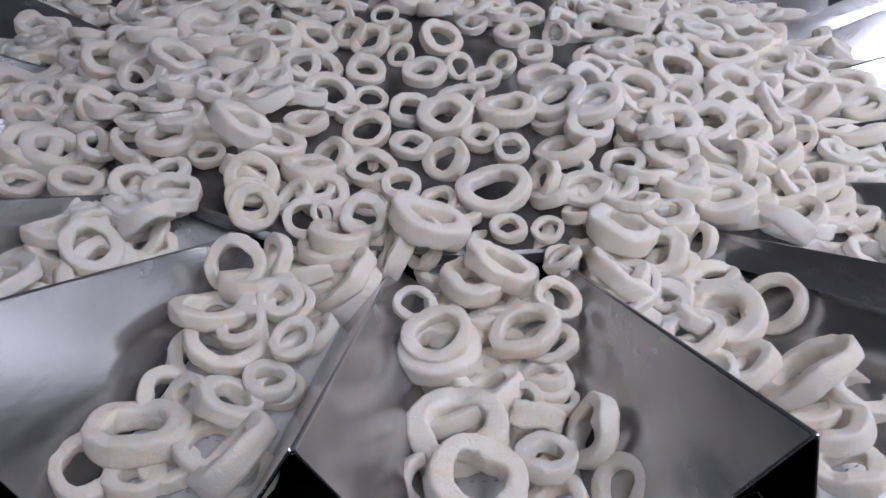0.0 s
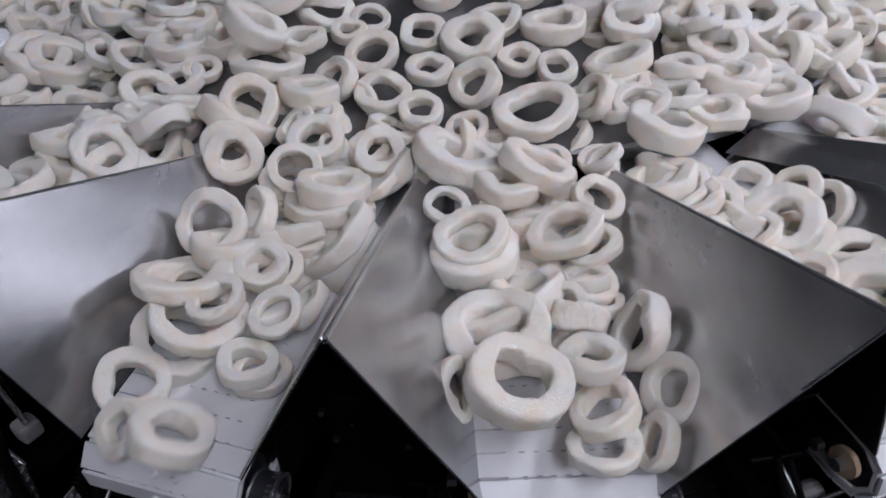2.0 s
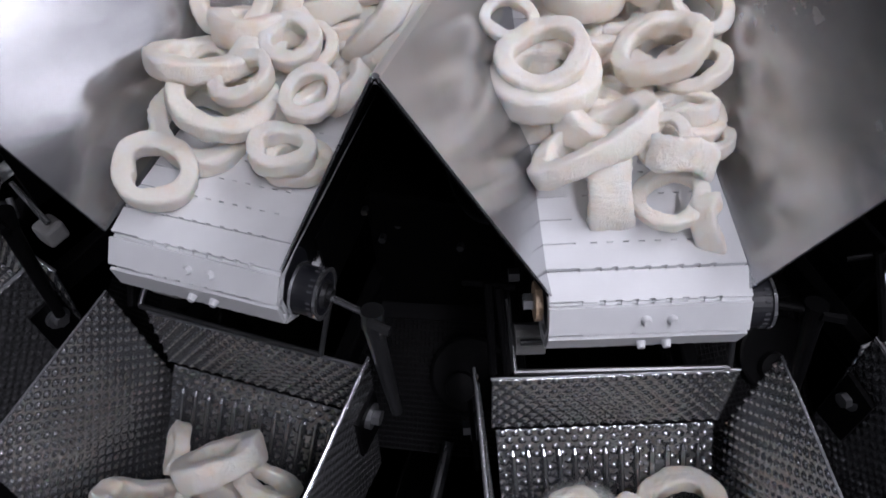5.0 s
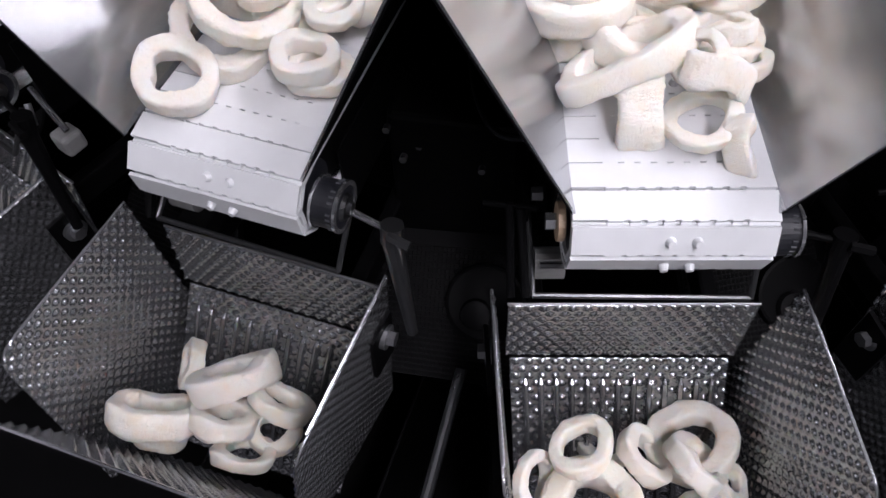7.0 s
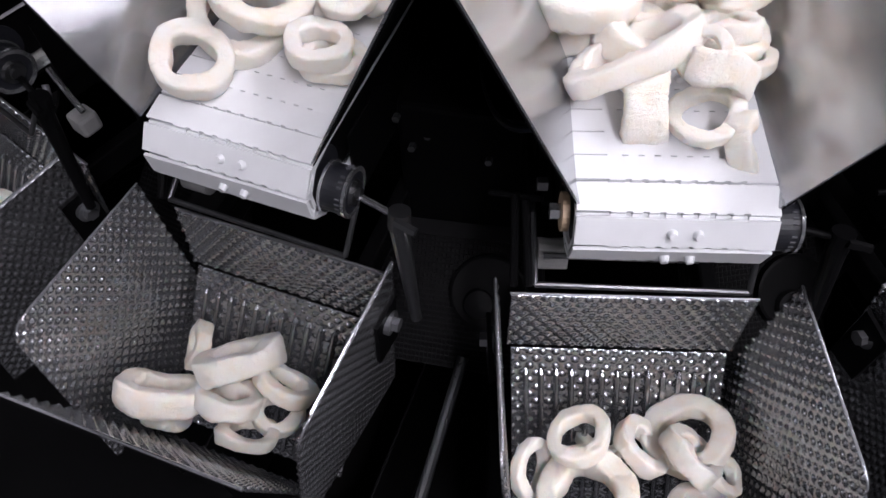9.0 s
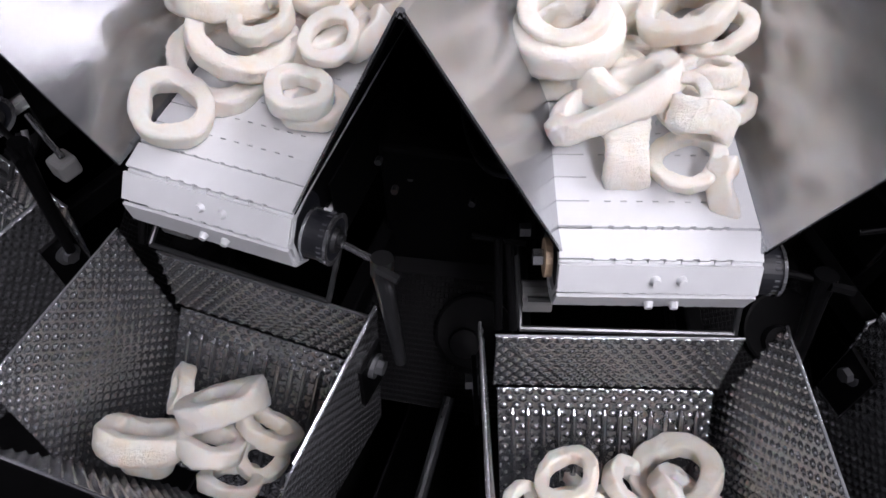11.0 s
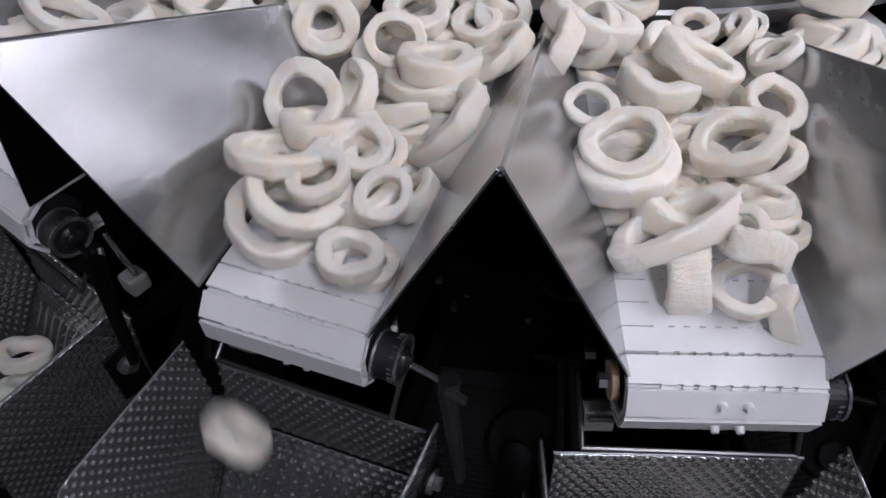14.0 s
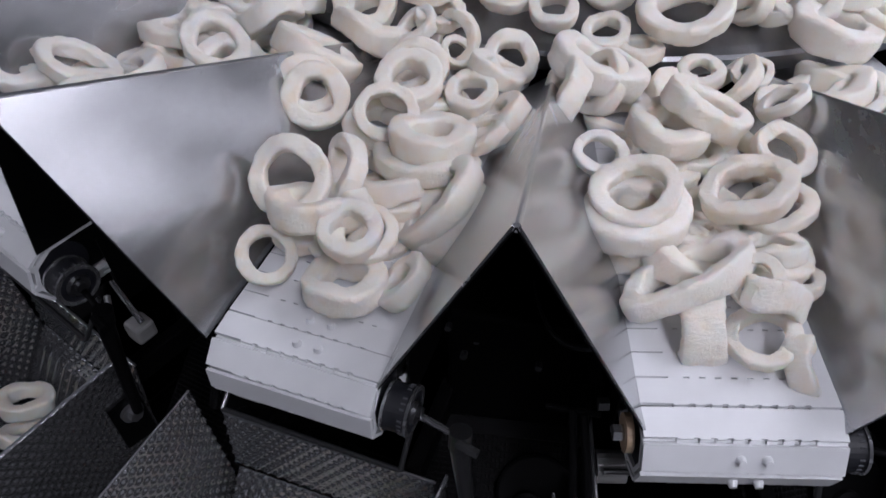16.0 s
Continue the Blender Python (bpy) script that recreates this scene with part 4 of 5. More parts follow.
on_disc(-0.1746, 0.0713, 1.0385, 0.40, -0.15, 0.90, 0.0313, 6, 69)
on_disc(-0.1300, 0.0566, 1.0442, -0.33, -0.56, 0.76, 0.0266, 0, 38)
on_disc(-0.1748, 0.1916, 1.0317, 0.52, -0.23, 0.82, 0.0211, 8, 279)
on_disc(-0.2382, 0.3531, 1.0242, 0.03, -0.04, 1.00, 0.0248, 6, 22)
on_disc(-0.2748, 0.3567, 1.0230, 0.08, 0.09, 0.99, 0.0214, 1, 174)
on_disc(-0.3692, 0.3134, 1.0353, 0.63, -0.29, 0.72, 0.0232, 6, 43)
on_disc(-0.4636, 0.2258, 1.0100, 0.14, -0.28, 0.95, 0.0264, 8, 39)
on_disc(-0.4109, 0.3843, 1.0160, 0.38, -0.03, 0.92, 0.0359, 7, 15)
on_disc(-0.3915, 0.4417, 1.0100, 0.28, 0.06, 0.96, 0.0227, 8, 293)
on_disc(-0.3345, 0.4365, 1.0120, 0.32, 0.03, 0.95, 0.0268, 0, 319)
on_disc(-0.4551, 0.3157, 1.0120, 0.30, 0.15, 0.94, 0.0332, 7, 194)
on_disc(-0.4616, 0.2719, 1.0160, 0.33, -0.31, 0.89, 0.0239, 0, 311)
on_disc(-0.3942, 0.3160, 1.0120, 0.63, -0.09, 0.77, 0.0237, 0, 41)
on_disc(-0.3537, 0.3642, 1.0100, -0.42, -0.48, 0.77, 0.0263, 0, 327)
on_disc(-0.2874, 0.4137, 1.0060, -0.64, -0.45, 0.62, 0.0279, 0, 131)
on_disc(-0.2274, 0.4485, 1.0160, 0.12, -0.37, 0.92, 0.0282, 7, 169)
on_disc(-0.2157, 0.3870, 1.0273, 0.12, -0.24, 0.96, 0.0190, 7, 355)
on_disc(-0.2492, 0.3755, 1.0250, 0.15, 0.10, 0.98, 0.0195, 8, 225)
on_disc(-0.4313, 0.2581, 1.0120, 0.43, -0.49, 0.76, 0.0201, 8, 277)
on_disc(-0.5053, 0.2574, 1.0060, 0.18, -0.03, 0.98, 0.0310, 0, 265)
on_disc(-0.5397, 0.2121, 1.0060, 0.46, -0.04, 0.88, 0.0293, 0, 158)
on_disc(0.5454, 0.0635, 1.0140, -0.24, -0.14, 0.96, 0.0388, 0, 246)
on_disc(0.5479, 0.1246, 1.0180, -0.31, -0.28, 0.91, 0.0306, 0, 117)
on_disc(0.4586, 0.1714, 1.0330, -0.65, 0.14, 0.75, 0.0372, 0, 254)
on_disc(0.5109, 0.1816, 1.0080, -0.14, 0.32, 0.94, 0.0472, 8, 130)
on_disc(0.3846, 0.3056, 1.0270, -0.57, 0.15, 0.80, 0.0334, 0, 188)
on_disc(0.4267, 0.2532, 1.0270, -0.65, -0.43, 0.62, 0.0192, 4, 73)
on_disc(0.4017, 0.2415, 1.0261, -0.53, 0.03, 0.85, 0.0247, 3, 265)
on_disc(0.4693, 0.0223, 1.0320, -0.42, 0.04, 0.91, 0.0337, 1, 175)
on_disc(0.4294, -0.0183, 1.0300, -0.27, -0.02, 0.96, 0.0379, 8, 255)
on_disc(0.4687, -0.0772, 1.0278, -0.41, 0.06, 0.91, 0.0364, 3, 167)
on_disc(0.5611, -0.1413, 1.0060, -0.40, 0.19, 0.90, 0.0392, 7, 340)
on_disc(0.5623, -0.0312, 1.0000, -0.27, 0.17, 0.95, 0.0401, 4, 101)

carried.done = (True, False)
LEFT_HOPS = ((0.95, 2.05, 0.073), (13.5, 14.5, 0.063))
carried(LEFT, (0.0170, 0.6597, 1.0080, 0.11, -0.02, 0.99, 0.0206, 8, 179), "heaped on a belt feeder", LEFT_HOPS)
carried(LEFT, (-0.0413, 0.6380, 1.0180, 0.03, -0.61, 0.79, 0.0268, 8, 140), "heaped on a belt feeder", LEFT_HOPS)
carried(LEFT, (-0.0199, 0.6499, 1.0100, -0.10, 0.49, 0.86, 0.0317, 3, 211), "heaped on a belt feeder", LEFT_HOPS)
carried(LEFT, (-0.0171, 0.6123, 1.0140, -0.69, -0.54, 0.48, 0.0231, 7, 320), "heaped on a belt feeder", LEFT_HOPS)
carried(LEFT, (-0.0098, 0.5611, 1.0220, 0.20, -0.53, 0.83, 0.0217, 8, 344), "heaped on a belt feeder", LEFT_HOPS)
carried(LEFT, (0.0289, 0.5747, 1.0200, -0.04, 0.28, 0.96, 0.0283, 6, 319), "heaped on a belt feeder", LEFT_HOPS)
carried(LEFT, (0.0261, 0.5815, 1.0040, -0.05, 0.40, 0.92, 0.0353, 8, 164), "heaped on a belt feeder", LEFT_HOPS)
carried(LEFT, (0.0203, 0.6154, 0.9960, 0.04, 0.04, 1.00, 0.0171, 0, 16), "heaped on a belt feeder", LEFT_HOPS)
carried(LEFT, (0.0507, 0.6189, 1.0080, -0.69, -0.08, 0.72, 0.0330, 4, 311), "heaped on a belt feeder", LEFT_HOPS)
carried(LEFT, (0.0575, 0.6189, 0.9960, -0.74, 0.00, 0.67, 0.0318, 0, 347), "heaped on a belt feeder", LEFT_HOPS)
carried(LEFT, (0.0562, 0.5469, 1.0080, -0.59, -0.04, 0.81, 0.0198, 4, 292), "heaped on a belt feeder", LEFT_HOPS)
carried(LEFT, (-0.0642, 0.5588, 1.0220, 0.31, -0.61, 0.73, 0.0235, 6, 158), "heaped on a belt feeder", LEFT_HOPS)
carried(LEFT, (-0.0926, 0.5021, 1.0180, 0.38, 0.49, 0.78, 0.0376, 0, 328), "heaped on a belt feeder", LEFT_HOPS)
carried(LEFT, (-0.0200, 0.4824, 1.0080, 0.18, -0.59, 0.79, 0.0263, 1, 207), "heaped on a belt feeder", LEFT_HOPS)
carried(LEFT, (-0.0058, 0.5657, 0.9920, -0.11, 0.18, 0.98, 0.0221, 8, 97), "heaped on a belt feeder", LEFT_HOPS)
carried(LEFT, (-0.0308, 0.6548, 0.9900, 0.07, 0.27, 0.96, 0.0204, 0, 136), "heaped on a belt feeder", LEFT_HOPS)
carried(LEFT, (0.0284, 0.5245, 0.9980, 0.01, 0.20, 0.98, 0.0227, 3, 72), "heaped on a belt feeder", LEFT_HOPS)
shed((-0.0305, 0.7690, 0.9950, 0.30, -0.20, 0.93, 0.0245, 0, 102), (-0.05, 0.84, 0.745, -0.4, 0.4, 0.8), 13.82)
shed((-0.0260, 0.7251, 0.9920, 0.30, 0.10, 0.94, 0.0325, 4, 196), (-0.02, 0.86, 0.735, 0.2, 0.5, 0.8), 14.26)
shed((-0.0111, 0.7186, 1.0080, 0.24, 0.12, 0.95, 0.0315, 8, 298), (0.02, 0.84, 0.75, -0.2, 0.3, 0.9), 14.28)
shed((0.0008, 0.7097, 1.0205, -0.08, -0.16, 0.98, 0.0200, 1, 107), (0.04, 0.86, 0.735, 0.3, 0.5, 0.8), 14.32)
shed((0.0388, 0.7036, 1.0120, 0.10, -0.28, 0.95, 0.0194, 1, 68), (0.0, 0.83, 0.765, 0.1, 0.4, 0.9), 14.40)
shed((0.0345, 0.7391, 1.0000, 0.09, 0.09, 0.99, 0.0205, 0, 32), (0.05, 0.85, 0.75, -0.5, 0.3, 0.8), 14.36)
shed((0.0405, 0.7355, 0.9880, 0.08, 0.09, 0.99, 0.0197, 4, 86), (-0.03, 0.83, 0.77, 0.2, 0.4, 0.9), 14.30)
shed((-0.0329, 0.6948, 1.0160, -0.11, 0.36, 0.93, 0.0340, 8, 230), (0.03, 0.83, 0.775, 0.1, 0.5, 0.8), 14.34)
carried.done = (True, True)
carried(LEFT, (-0.0736, 0.6130, 1.0240, 0.33, -0.60, 0.73, 0.0238, 0, 322), "heaped on a belt feeder", LEFT_HOPS)
carried(LEFT, (-0.0096, 0.5810, 1.0220, 0.10, -0.18, 0.98, 0.0262, 0, 228), "heaped on a belt feeder", LEFT_HOPS)
carried(LEFT, (0.0334, 0.5683, 1.0120, -0.10, -0.17, 0.98, 0.0207, 0, 322), "heaped on a belt feeder", LEFT_HOPS)
carried(LEFT, (0.0601, 0.5898, 1.0080, -0.65, -0.05, 0.76, 0.0245, 6, 39), "heaped on a belt feeder", LEFT_HOPS)
carried(LEFT, (0.0431, 0.5369, 1.0140, 0.39, 0.27, 0.88, 0.0224, 3, 102), "heaped on a belt feeder", LEFT_HOPS)
carried(LEFT, (-0.0012, 0.5022, 1.0120, -0.39, -0.78, 0.48, 0.0232, 8, 131), "heaped on a belt feeder", LEFT_HOPS)
carried(LEFT, (-0.0756, 0.4933, 1.0080, 0.32, 0.27, 0.90, 0.0414, 1, 5), "heaped on a belt feeder", LEFT_HOPS)
carried(LEFT, (-0.0369, 0.7500, 0.9980, 0.24, -0.33, 0.91, 0.0186, 8, 273), "heaped on a belt feeder", LEFT_HOPS)
carried(LEFT, (0.0135, 0.7328, 1.0180, 0.09, -0.17, 0.98, 0.0207, 0, 91), "heaped on a belt feeder", LEFT_HOPS)
carried(LEFT, (0.0165, 0.7527, 0.9960, -0.09, 0.27, 0.96, 0.0265, 3, 139), "heaped on a belt feeder", LEFT_HOPS)
carried(LEFT, (0.0515, 0.7463, 1.0020, -0.72, -0.04, 0.69, 0.0184, 6, 276), "heaped on a belt feeder", LEFT_HOPS)
carried(LEFT, (-0.0774, 0.6010, 1.0020, 0.14, -0.11, 0.98, 0.0182, 1, 201), "heaped on a belt feeder", LEFT_HOPS)
carried(LEFT, (0.0003, 0.5690, 0.9980, -0.04, 0.19, 0.98, 0.0247, 3, 44), "heaped on a belt feeder", LEFT_HOPS)
dropped(LEFT, (-0.0327, 0.7344, 1.0000, -0.03, 0.28, 0.96, 0.0347, 7, 198), "fallen into a pool hopper", 0.95, 2.05, 0.11, (-0.0596, 0.8947, 0.7720, -0.08, 0.80, 0.60), 12.45)
dropped(LEFT, (0.0457, 0.7394, 1.0080, -0.71, 0.11, 0.69, 0.0335, 0, 192), "fallen into a pool hopper", 0.95, 2.05, 0.11, (-0.0117, 0.8548, 0.7850, -0.48, 0.55, 0.68), 12.45)
dropped(LEFT, (0.0177, 0.6953, 1.0040, 0.30, 0.50, 0.81, 0.0261, 0, 109), "fallen into a pool hopper", 0.95, 2.05, 0.11, (-0.0100, 0.8815, 0.7720, -0.02, 0.76, 0.65), 12.45)
dropped(LEFT, (-0.0482, 0.7687, 0.9980, 0.19, -0.02, 0.98, 0.0245, 1, 230), "fallen into a pool hopper", 0.95, 2.05, 0.11, (0.0242, 0.8574, 0.7720, 0.24, 0.71, 0.67), 12.45)
dropped(LEFT, (0.0203, 0.7300, 0.9980, 0.04, 0.24, 0.97, 0.0238, 8, 100), "fallen into a pool hopper", 0.95, 2.05, 0.11, (0.0120, 0.8986, 0.7650, -0.09, 0.77, 0.63), 12.45)
dropped(LEFT, (-0.0000, 0.7487, 0.9900, -0.09, 0.22, 0.97, 0.0201, 3, 199), "fallen into a pool hopper", 0.95, 2.05, 0.11, (-0.0570, 0.8487, 0.7650, -0.82, -0.30, 0.45), 12.45)
dropped(LEFT, (-0.0153, 0.7638, 0.9920, -0.05, 0.31, 0.95, 0.0200, 6, 333), "fallen into a pool hopper", 0.95, 2.05, 0.11, (0.0225, 0.8736, 0.7550, 0.13, 0.24, 0.96), 12.45)
dropped(LEFT, (-0.0121, 0.6988, 1.0020, -0.32, -0.50, 0.80, 0.0192, 3, 50), "fallen into a pool hopper", 0.95, 2.05, 0.11, (-0.04, 0.85, 0.718, -0.1, 0.5, 0.8), 12.45)
dropped(LEFT, (0.0598, 0.7461, 0.9980, -0.41, -0.05, 0.91, 0.0190, 6, 237), "fallen into a pool hopper", 0.95, 2.05, 0.11, (-0.0569, 0.9034, 0.7520, -0.07, 0.80, 0.60), 12.45)
RIGHT_HOPS = ((3.65, 4.35, 0.049),)
carried.done = (False,)
carried(RIGHT, (-0.0456, 0.6287, 1.0120, -0.07, -0.01, 1.00, 0.0332, 0, 113), "heaped on a belt feeder", RIGHT_HOPS)
carried(RIGHT, (-0.0468, 0.6234, 1.0260, -0.11, -0.08, 0.99, 0.0269, 8, 269), "heaped on a belt feeder", RIGHT_HOPS)
carried(RIGHT, (0.0228, 0.6178, 1.0220, -0.32, 0.02, 0.95, 0.0278, 4, 287), "heaped on a belt feeder", RIGHT_HOPS)
carried(RIGHT, (0.0428, 0.6189, 1.0080, -0.28, -0.06, 0.96, 0.0222, 1, 267), "heaped on a belt feeder", RIGHT_HOPS)
carried(RIGHT, (-0.0624, 0.5873, 1.0240, 0.07, -0.32, 0.94, 0.0174, 4, 159), "heaped on a belt feeder", RIGHT_HOPS)
carried(RIGHT, (0.0536, 0.5764, 1.0200, 0.15, -0.51, 0.85, 0.0208, 7, 312), "heaped on a belt feeder", RIGHT_HOPS)
carried(RIGHT, (-0.0144, 0.5556, 1.0220, 0.19, 0.12, 0.97, 0.0293, 3, 155), "heaped on a belt feeder", RIGHT_HOPS)
carried(RIGHT, (0.0107, 0.5459, 1.0300, 0.41, 0.10, 0.91, 0.0322, 1, 278), "heaped on a belt feeder", RIGHT_HOPS)
carried(RIGHT, (0.0690, 0.5267, 1.0220, -0.54, 0.27, 0.80, 0.0179, 4, 293), "heaped on a belt feeder", RIGHT_HOPS)
carried(RIGHT, (0.0110, 0.6845, 1.0140, -0.22, -0.44, 0.87, 0.0155, 8, 102), "heaped on a belt feeder", RIGHT_HOPS)
carried(RIGHT, (0.0308, 0.6499, 1.0040, -0.12, 0.44, 0.89, 0.0220, 7, 274), "heaped on a belt feeder", RIGHT_HOPS)
carried(RIGHT, (-0.0029, 0.6322, 0.9960, -0.12, 0.33, 0.94, 0.0232, 3, 242), "heaped on a belt feeder", RIGHT_HOPS)
carried(RIGHT, (0.0044, 0.5547, 0.9980, -0.14, 0.16, 0.98, 0.0216, 8, 65), "heaped on a belt feeder", RIGHT_HOPS)
carried.done = (True,)
carried(RIGHT, (-0.0225, 0.7215, 1.0060, -0.49, 0.31, 0.82, 0.0390, 9, slant((-0.49, 0.31, 0.82), (0.9, 0.42, 0.38))), "heaped on a belt feeder", RIGHT_HOPS)
carried(RIGHT, (0.0338, 0.7009, 1.0000, 0.04, 0.13, 0.99, 0.0230, 8, 268), "heaped on a belt feeder", RIGHT_HOPS)
carried(RIGHT, (-0.0170, 0.7390, 0.9850, 0.97, 0.05, 0.12, 0.0260, 11, slant((0.97, 0.05, 0.12), (0.0, -0.75, 0.65)) - 62), "in a cut piece on a belt feeder", RIGHT_HOPS)
carried(RIGHT, (0.0190, 0.7310, 1.0010, 0.30, 0.66, 0.68, 0.0270, 12, slant((0.30, 0.66, 0.68), (0.15, -0.75, 0.6)) - 55), "in a cut piece on a belt feeder", RIGHT_HOPS)
carried(RIGHT, (0.0151, 0.7539, 0.9910, -0.20, 0.00, 0.97, 0.0205, 8, 133), "heaped on a belt feeder", RIGHT_HOPS)
carried(RIGHT, (0.0360, 0.7660, 0.9840, 0.80, -0.35, 0.45, 0.0180, 13, slant((0.80, -0.35, 0.45), (0.1, -0.6, 0.75)) - 70), "in a cut piece on a belt feeder", RIGHT_HOPS)
carried(RIGHT, (0.0420, 0.7185, 0.9980, -0.06, 0.32, 0.95, 0.0157, 0, 18), "heaped on a belt feeder", RIGHT_HOPS)
carried(RIGHT, (0.0006, 0.6815, 0.9920, -0.23, 0.30, 0.93, 0.0210, 3, 79), "heaped on a belt feeder", RIGHT_HOPS)
carried(RIGHT, (-0.0790, 0.5534, 1.0140, -0.85, 0.04, 0.52, 0.0280, 3, 6), "heaped on a belt feeder", RIGHT_HOPS)
carried(RIGHT, (-0.0494, 0.5424, 1.0140, -0.82, -0.22, 0.53, 0.0254, 4, 164), "heaped on a belt feeder", RIGHT_HOPS)
carried(RIGHT, (-0.0253, 0.5162, 1.0020, -0.19, -0.25, 0.95, 0.0139, 6, 125), "heaped on a belt feeder", RIGHT_HOPS)
carried(RIGHT, (0.0726, 0.5612, 1.0080, 0.16, -0.36, 0.92, 0.0170, 8, 53), "heaped on a belt feeder", RIGHT_HOPS)
carried(RIGHT, (0.0521, 0.5174, 0.9980, -0.60, 0.20, 0.77, 0.0270, 8, 298), "heaped on a belt feeder", RIGHT_HOPS)
dropped(RIGHT, (-0.0366, 0.7032, 1.0100, -0.18, 0.05, 0.98, 0.0366, 0, 257), "fallen into a pool hopper", 3.9, 4.9, 0.13, (-0.0243, 0.8975, 0.7750, -0.16, 0.33, 0.93), None, 4.78)
dropped(RIGHT, (-0.0313, 0.7582, 1.0300, 0.23, -0.08, 0.97, 0.0326, 0, 309), "fallen into a pool hopper", 3.74, 4.42, 0.125, (0.0521, 0.8495, 0.7650, -0.27, 0.18, 0.95))
dropped(RIGHT, (0.0557, 0.7089, 1.0140, -0.93, 0.02, 0.36, 0.0273, 7, 278), "fallen into a pool hopper", 3.74, 4.42, 0.125, (0.0478, 0.8684, 0.7780, 0.62, 0.46, 0.64))
dropped(RIGHT, (0.0216, 0.7619, 1.0060, -0.42, 0.36, 0.83, 0.0245, 1, 33), "fallen into a pool hopper", 3.74, 4.42, 0.125, (-0.0290, 0.8589, 0.7850, -0.25, 0.42, 0.87))
dropped(RIGHT, (0.0664, 0.7510, 1.0080, -0.77, -0.04, 0.64, 0.0229, 0, 353), "fallen into a pool hopper", 3.74, 4.42, 0.125, (0.0168, 0.8605, 0.7700, 0.60, 0.22, 0.77))
dropped(RIGHT, (0.0178, 0.7336, 1.0180, -0.01, 0.28, 0.96, 0.0223, 0, 264), "fallen into a pool hopper", 3.74, 4.42, 0.125, (0.0497, 0.9029, 0.7700, -0.19, 0.55, 0.81))
dropped(RIGHT, (0.0173, 0.7858, 1.0020, -0.16, 0.28, 0.95, 0.0220, 8, 211), "fallen into a pool hopper", 3.74, 4.42, 0.125, (-0.0613, 0.8782, 0.7700, 0.80, -0.31, 0.51))
dropped(RIGHT, (-0.0661, 0.7420, 1.0020, 0.79, -0.29, 0.54, 0.0213, 7, 14), "fallen into a pool hopper", 3.74, 4.42, 0.125, (0.0, 0.84, 0.722, 0.1, 0.5, 0.8))
dropped(RIGHT, (0.0828, 0.6988, 1.0040, -0.95, -0.05, 0.32, 0.0213, 0, 251), "fallen into a pool hopper", 3.74, 4.42, 0.125, (0.05, 0.84, 0.718, -0.1, 0.5, 0.8))
dropped(RIGHT, (0.0482, 0.7830, 1.0000, -0.88, 0.06, 0.47, 0.0175, 7, 137), "fallen into a pool hopper", 3.74, 4.42, 0.125, (0.0746, 0.8747, 0.7600, 0.57, 0.17, 0.81))
NEXT_HOPS = ((0.95, 2.0, 0.10),)
carried.done = (False,)
carried(FAR_RIGHT, (0.1175, 0.4934, 1.0120, -0.10, 0.27, 0.96, 0.0398, 0, 132), "heaped on a belt feeder", NEXT_HOPS)
carried(FAR_RIGHT, (0.1408, 0.4715, 1.0180, -0.34, 0.19, 0.92, 0.0290, 7, 49), "heaped on a belt feeder", NEXT_HOPS)
carried(FAR_RIGHT, (0.1757, 0.5230, 1.0080, -0.71, 0.15, 0.69, 0.0290, 7, 215), "heaped on a belt feeder", NEXT_HOPS)
carried(FAR_RIGHT, (0.1844, 0.4910, 1.0140, -0.30, 0.28, 0.91, 0.0285, 1, 102), "heaped on a belt feeder", NEXT_HOPS)
carried(FAR_RIGHT, (0.2306, 0.4826, 1.0140, -0.30, 0.30, 0.90, 0.0336, 7, 321), "heaped on a belt feeder", NEXT_HOPS)
carried(FAR_RIGHT, (0.0016, 0.4806, 1.0120, -0.49, -0.09, 0.87, 0.0205, 0, 49), "heaped on a belt feeder", NEXT_HOPS)
carried(FAR_RIGHT, (0.0399, 0.4978, 1.0080, -0.61, -0.11, 0.78, 0.0209, 3, 291), "heaped on a belt feeder", NEXT_HOPS)
carried(FAR_RIGHT, (-0.0044, 0.5319, 1.0120, -0.49, -0.04, 0.87, 0.0298, 6, 184), "heaped on a belt feeder", NEXT_HOPS)
carried(FAR_RIGHT, (0.0555, 0.5192, 1.0020, -0.89, 0.06, 0.46, 0.0220, 0, 258), "heaped on a belt feeder", NEXT_HOPS)
carried(FAR_RIGHT, (-0.0225, 0.5842, 1.0080, -0.54, 0.13, 0.83, 0.0184, 6, 257), "heaped on a belt feeder", NEXT_HOPS)
carried(FAR_RIGHT, (0.0027, 0.6200, 1.0080, -0.46, 0.13, 0.88, 0.0347, 3, 36), "heaped on a belt feeder", NEXT_HOPS)
carried(FAR_RIGHT, (0.0540, 0.6228, 1.0080, -0.81, -0.04, 0.59, 0.0273, 8, 54), "heaped on a belt feeder", NEXT_HOPS)
carried(FAR_RIGHT, (-0.0117, 0.6708, 1.0020, -0.48, 0.62, 0.62, 0.0267, 0, 19), "heaped on a belt feeder", NEXT_HOPS)
carried(FAR_RIGHT, (0.0180, 0.6980, 1.0120, -0.39, 0.74, 0.55, 0.0392, 8, 75), "heaped on a belt feeder", NEXT_HOPS)
dropped(FAR_RIGHT, (0.0061, 0.7387, 0.9980, -0.21, 0.57, 0.79, 0.0288, 3, 94), "fallen into a pool hopper", 0.95, 2.0, 0.12, (-0.007, 0.85, 0.74, 0.1, 0.4, 0.9))
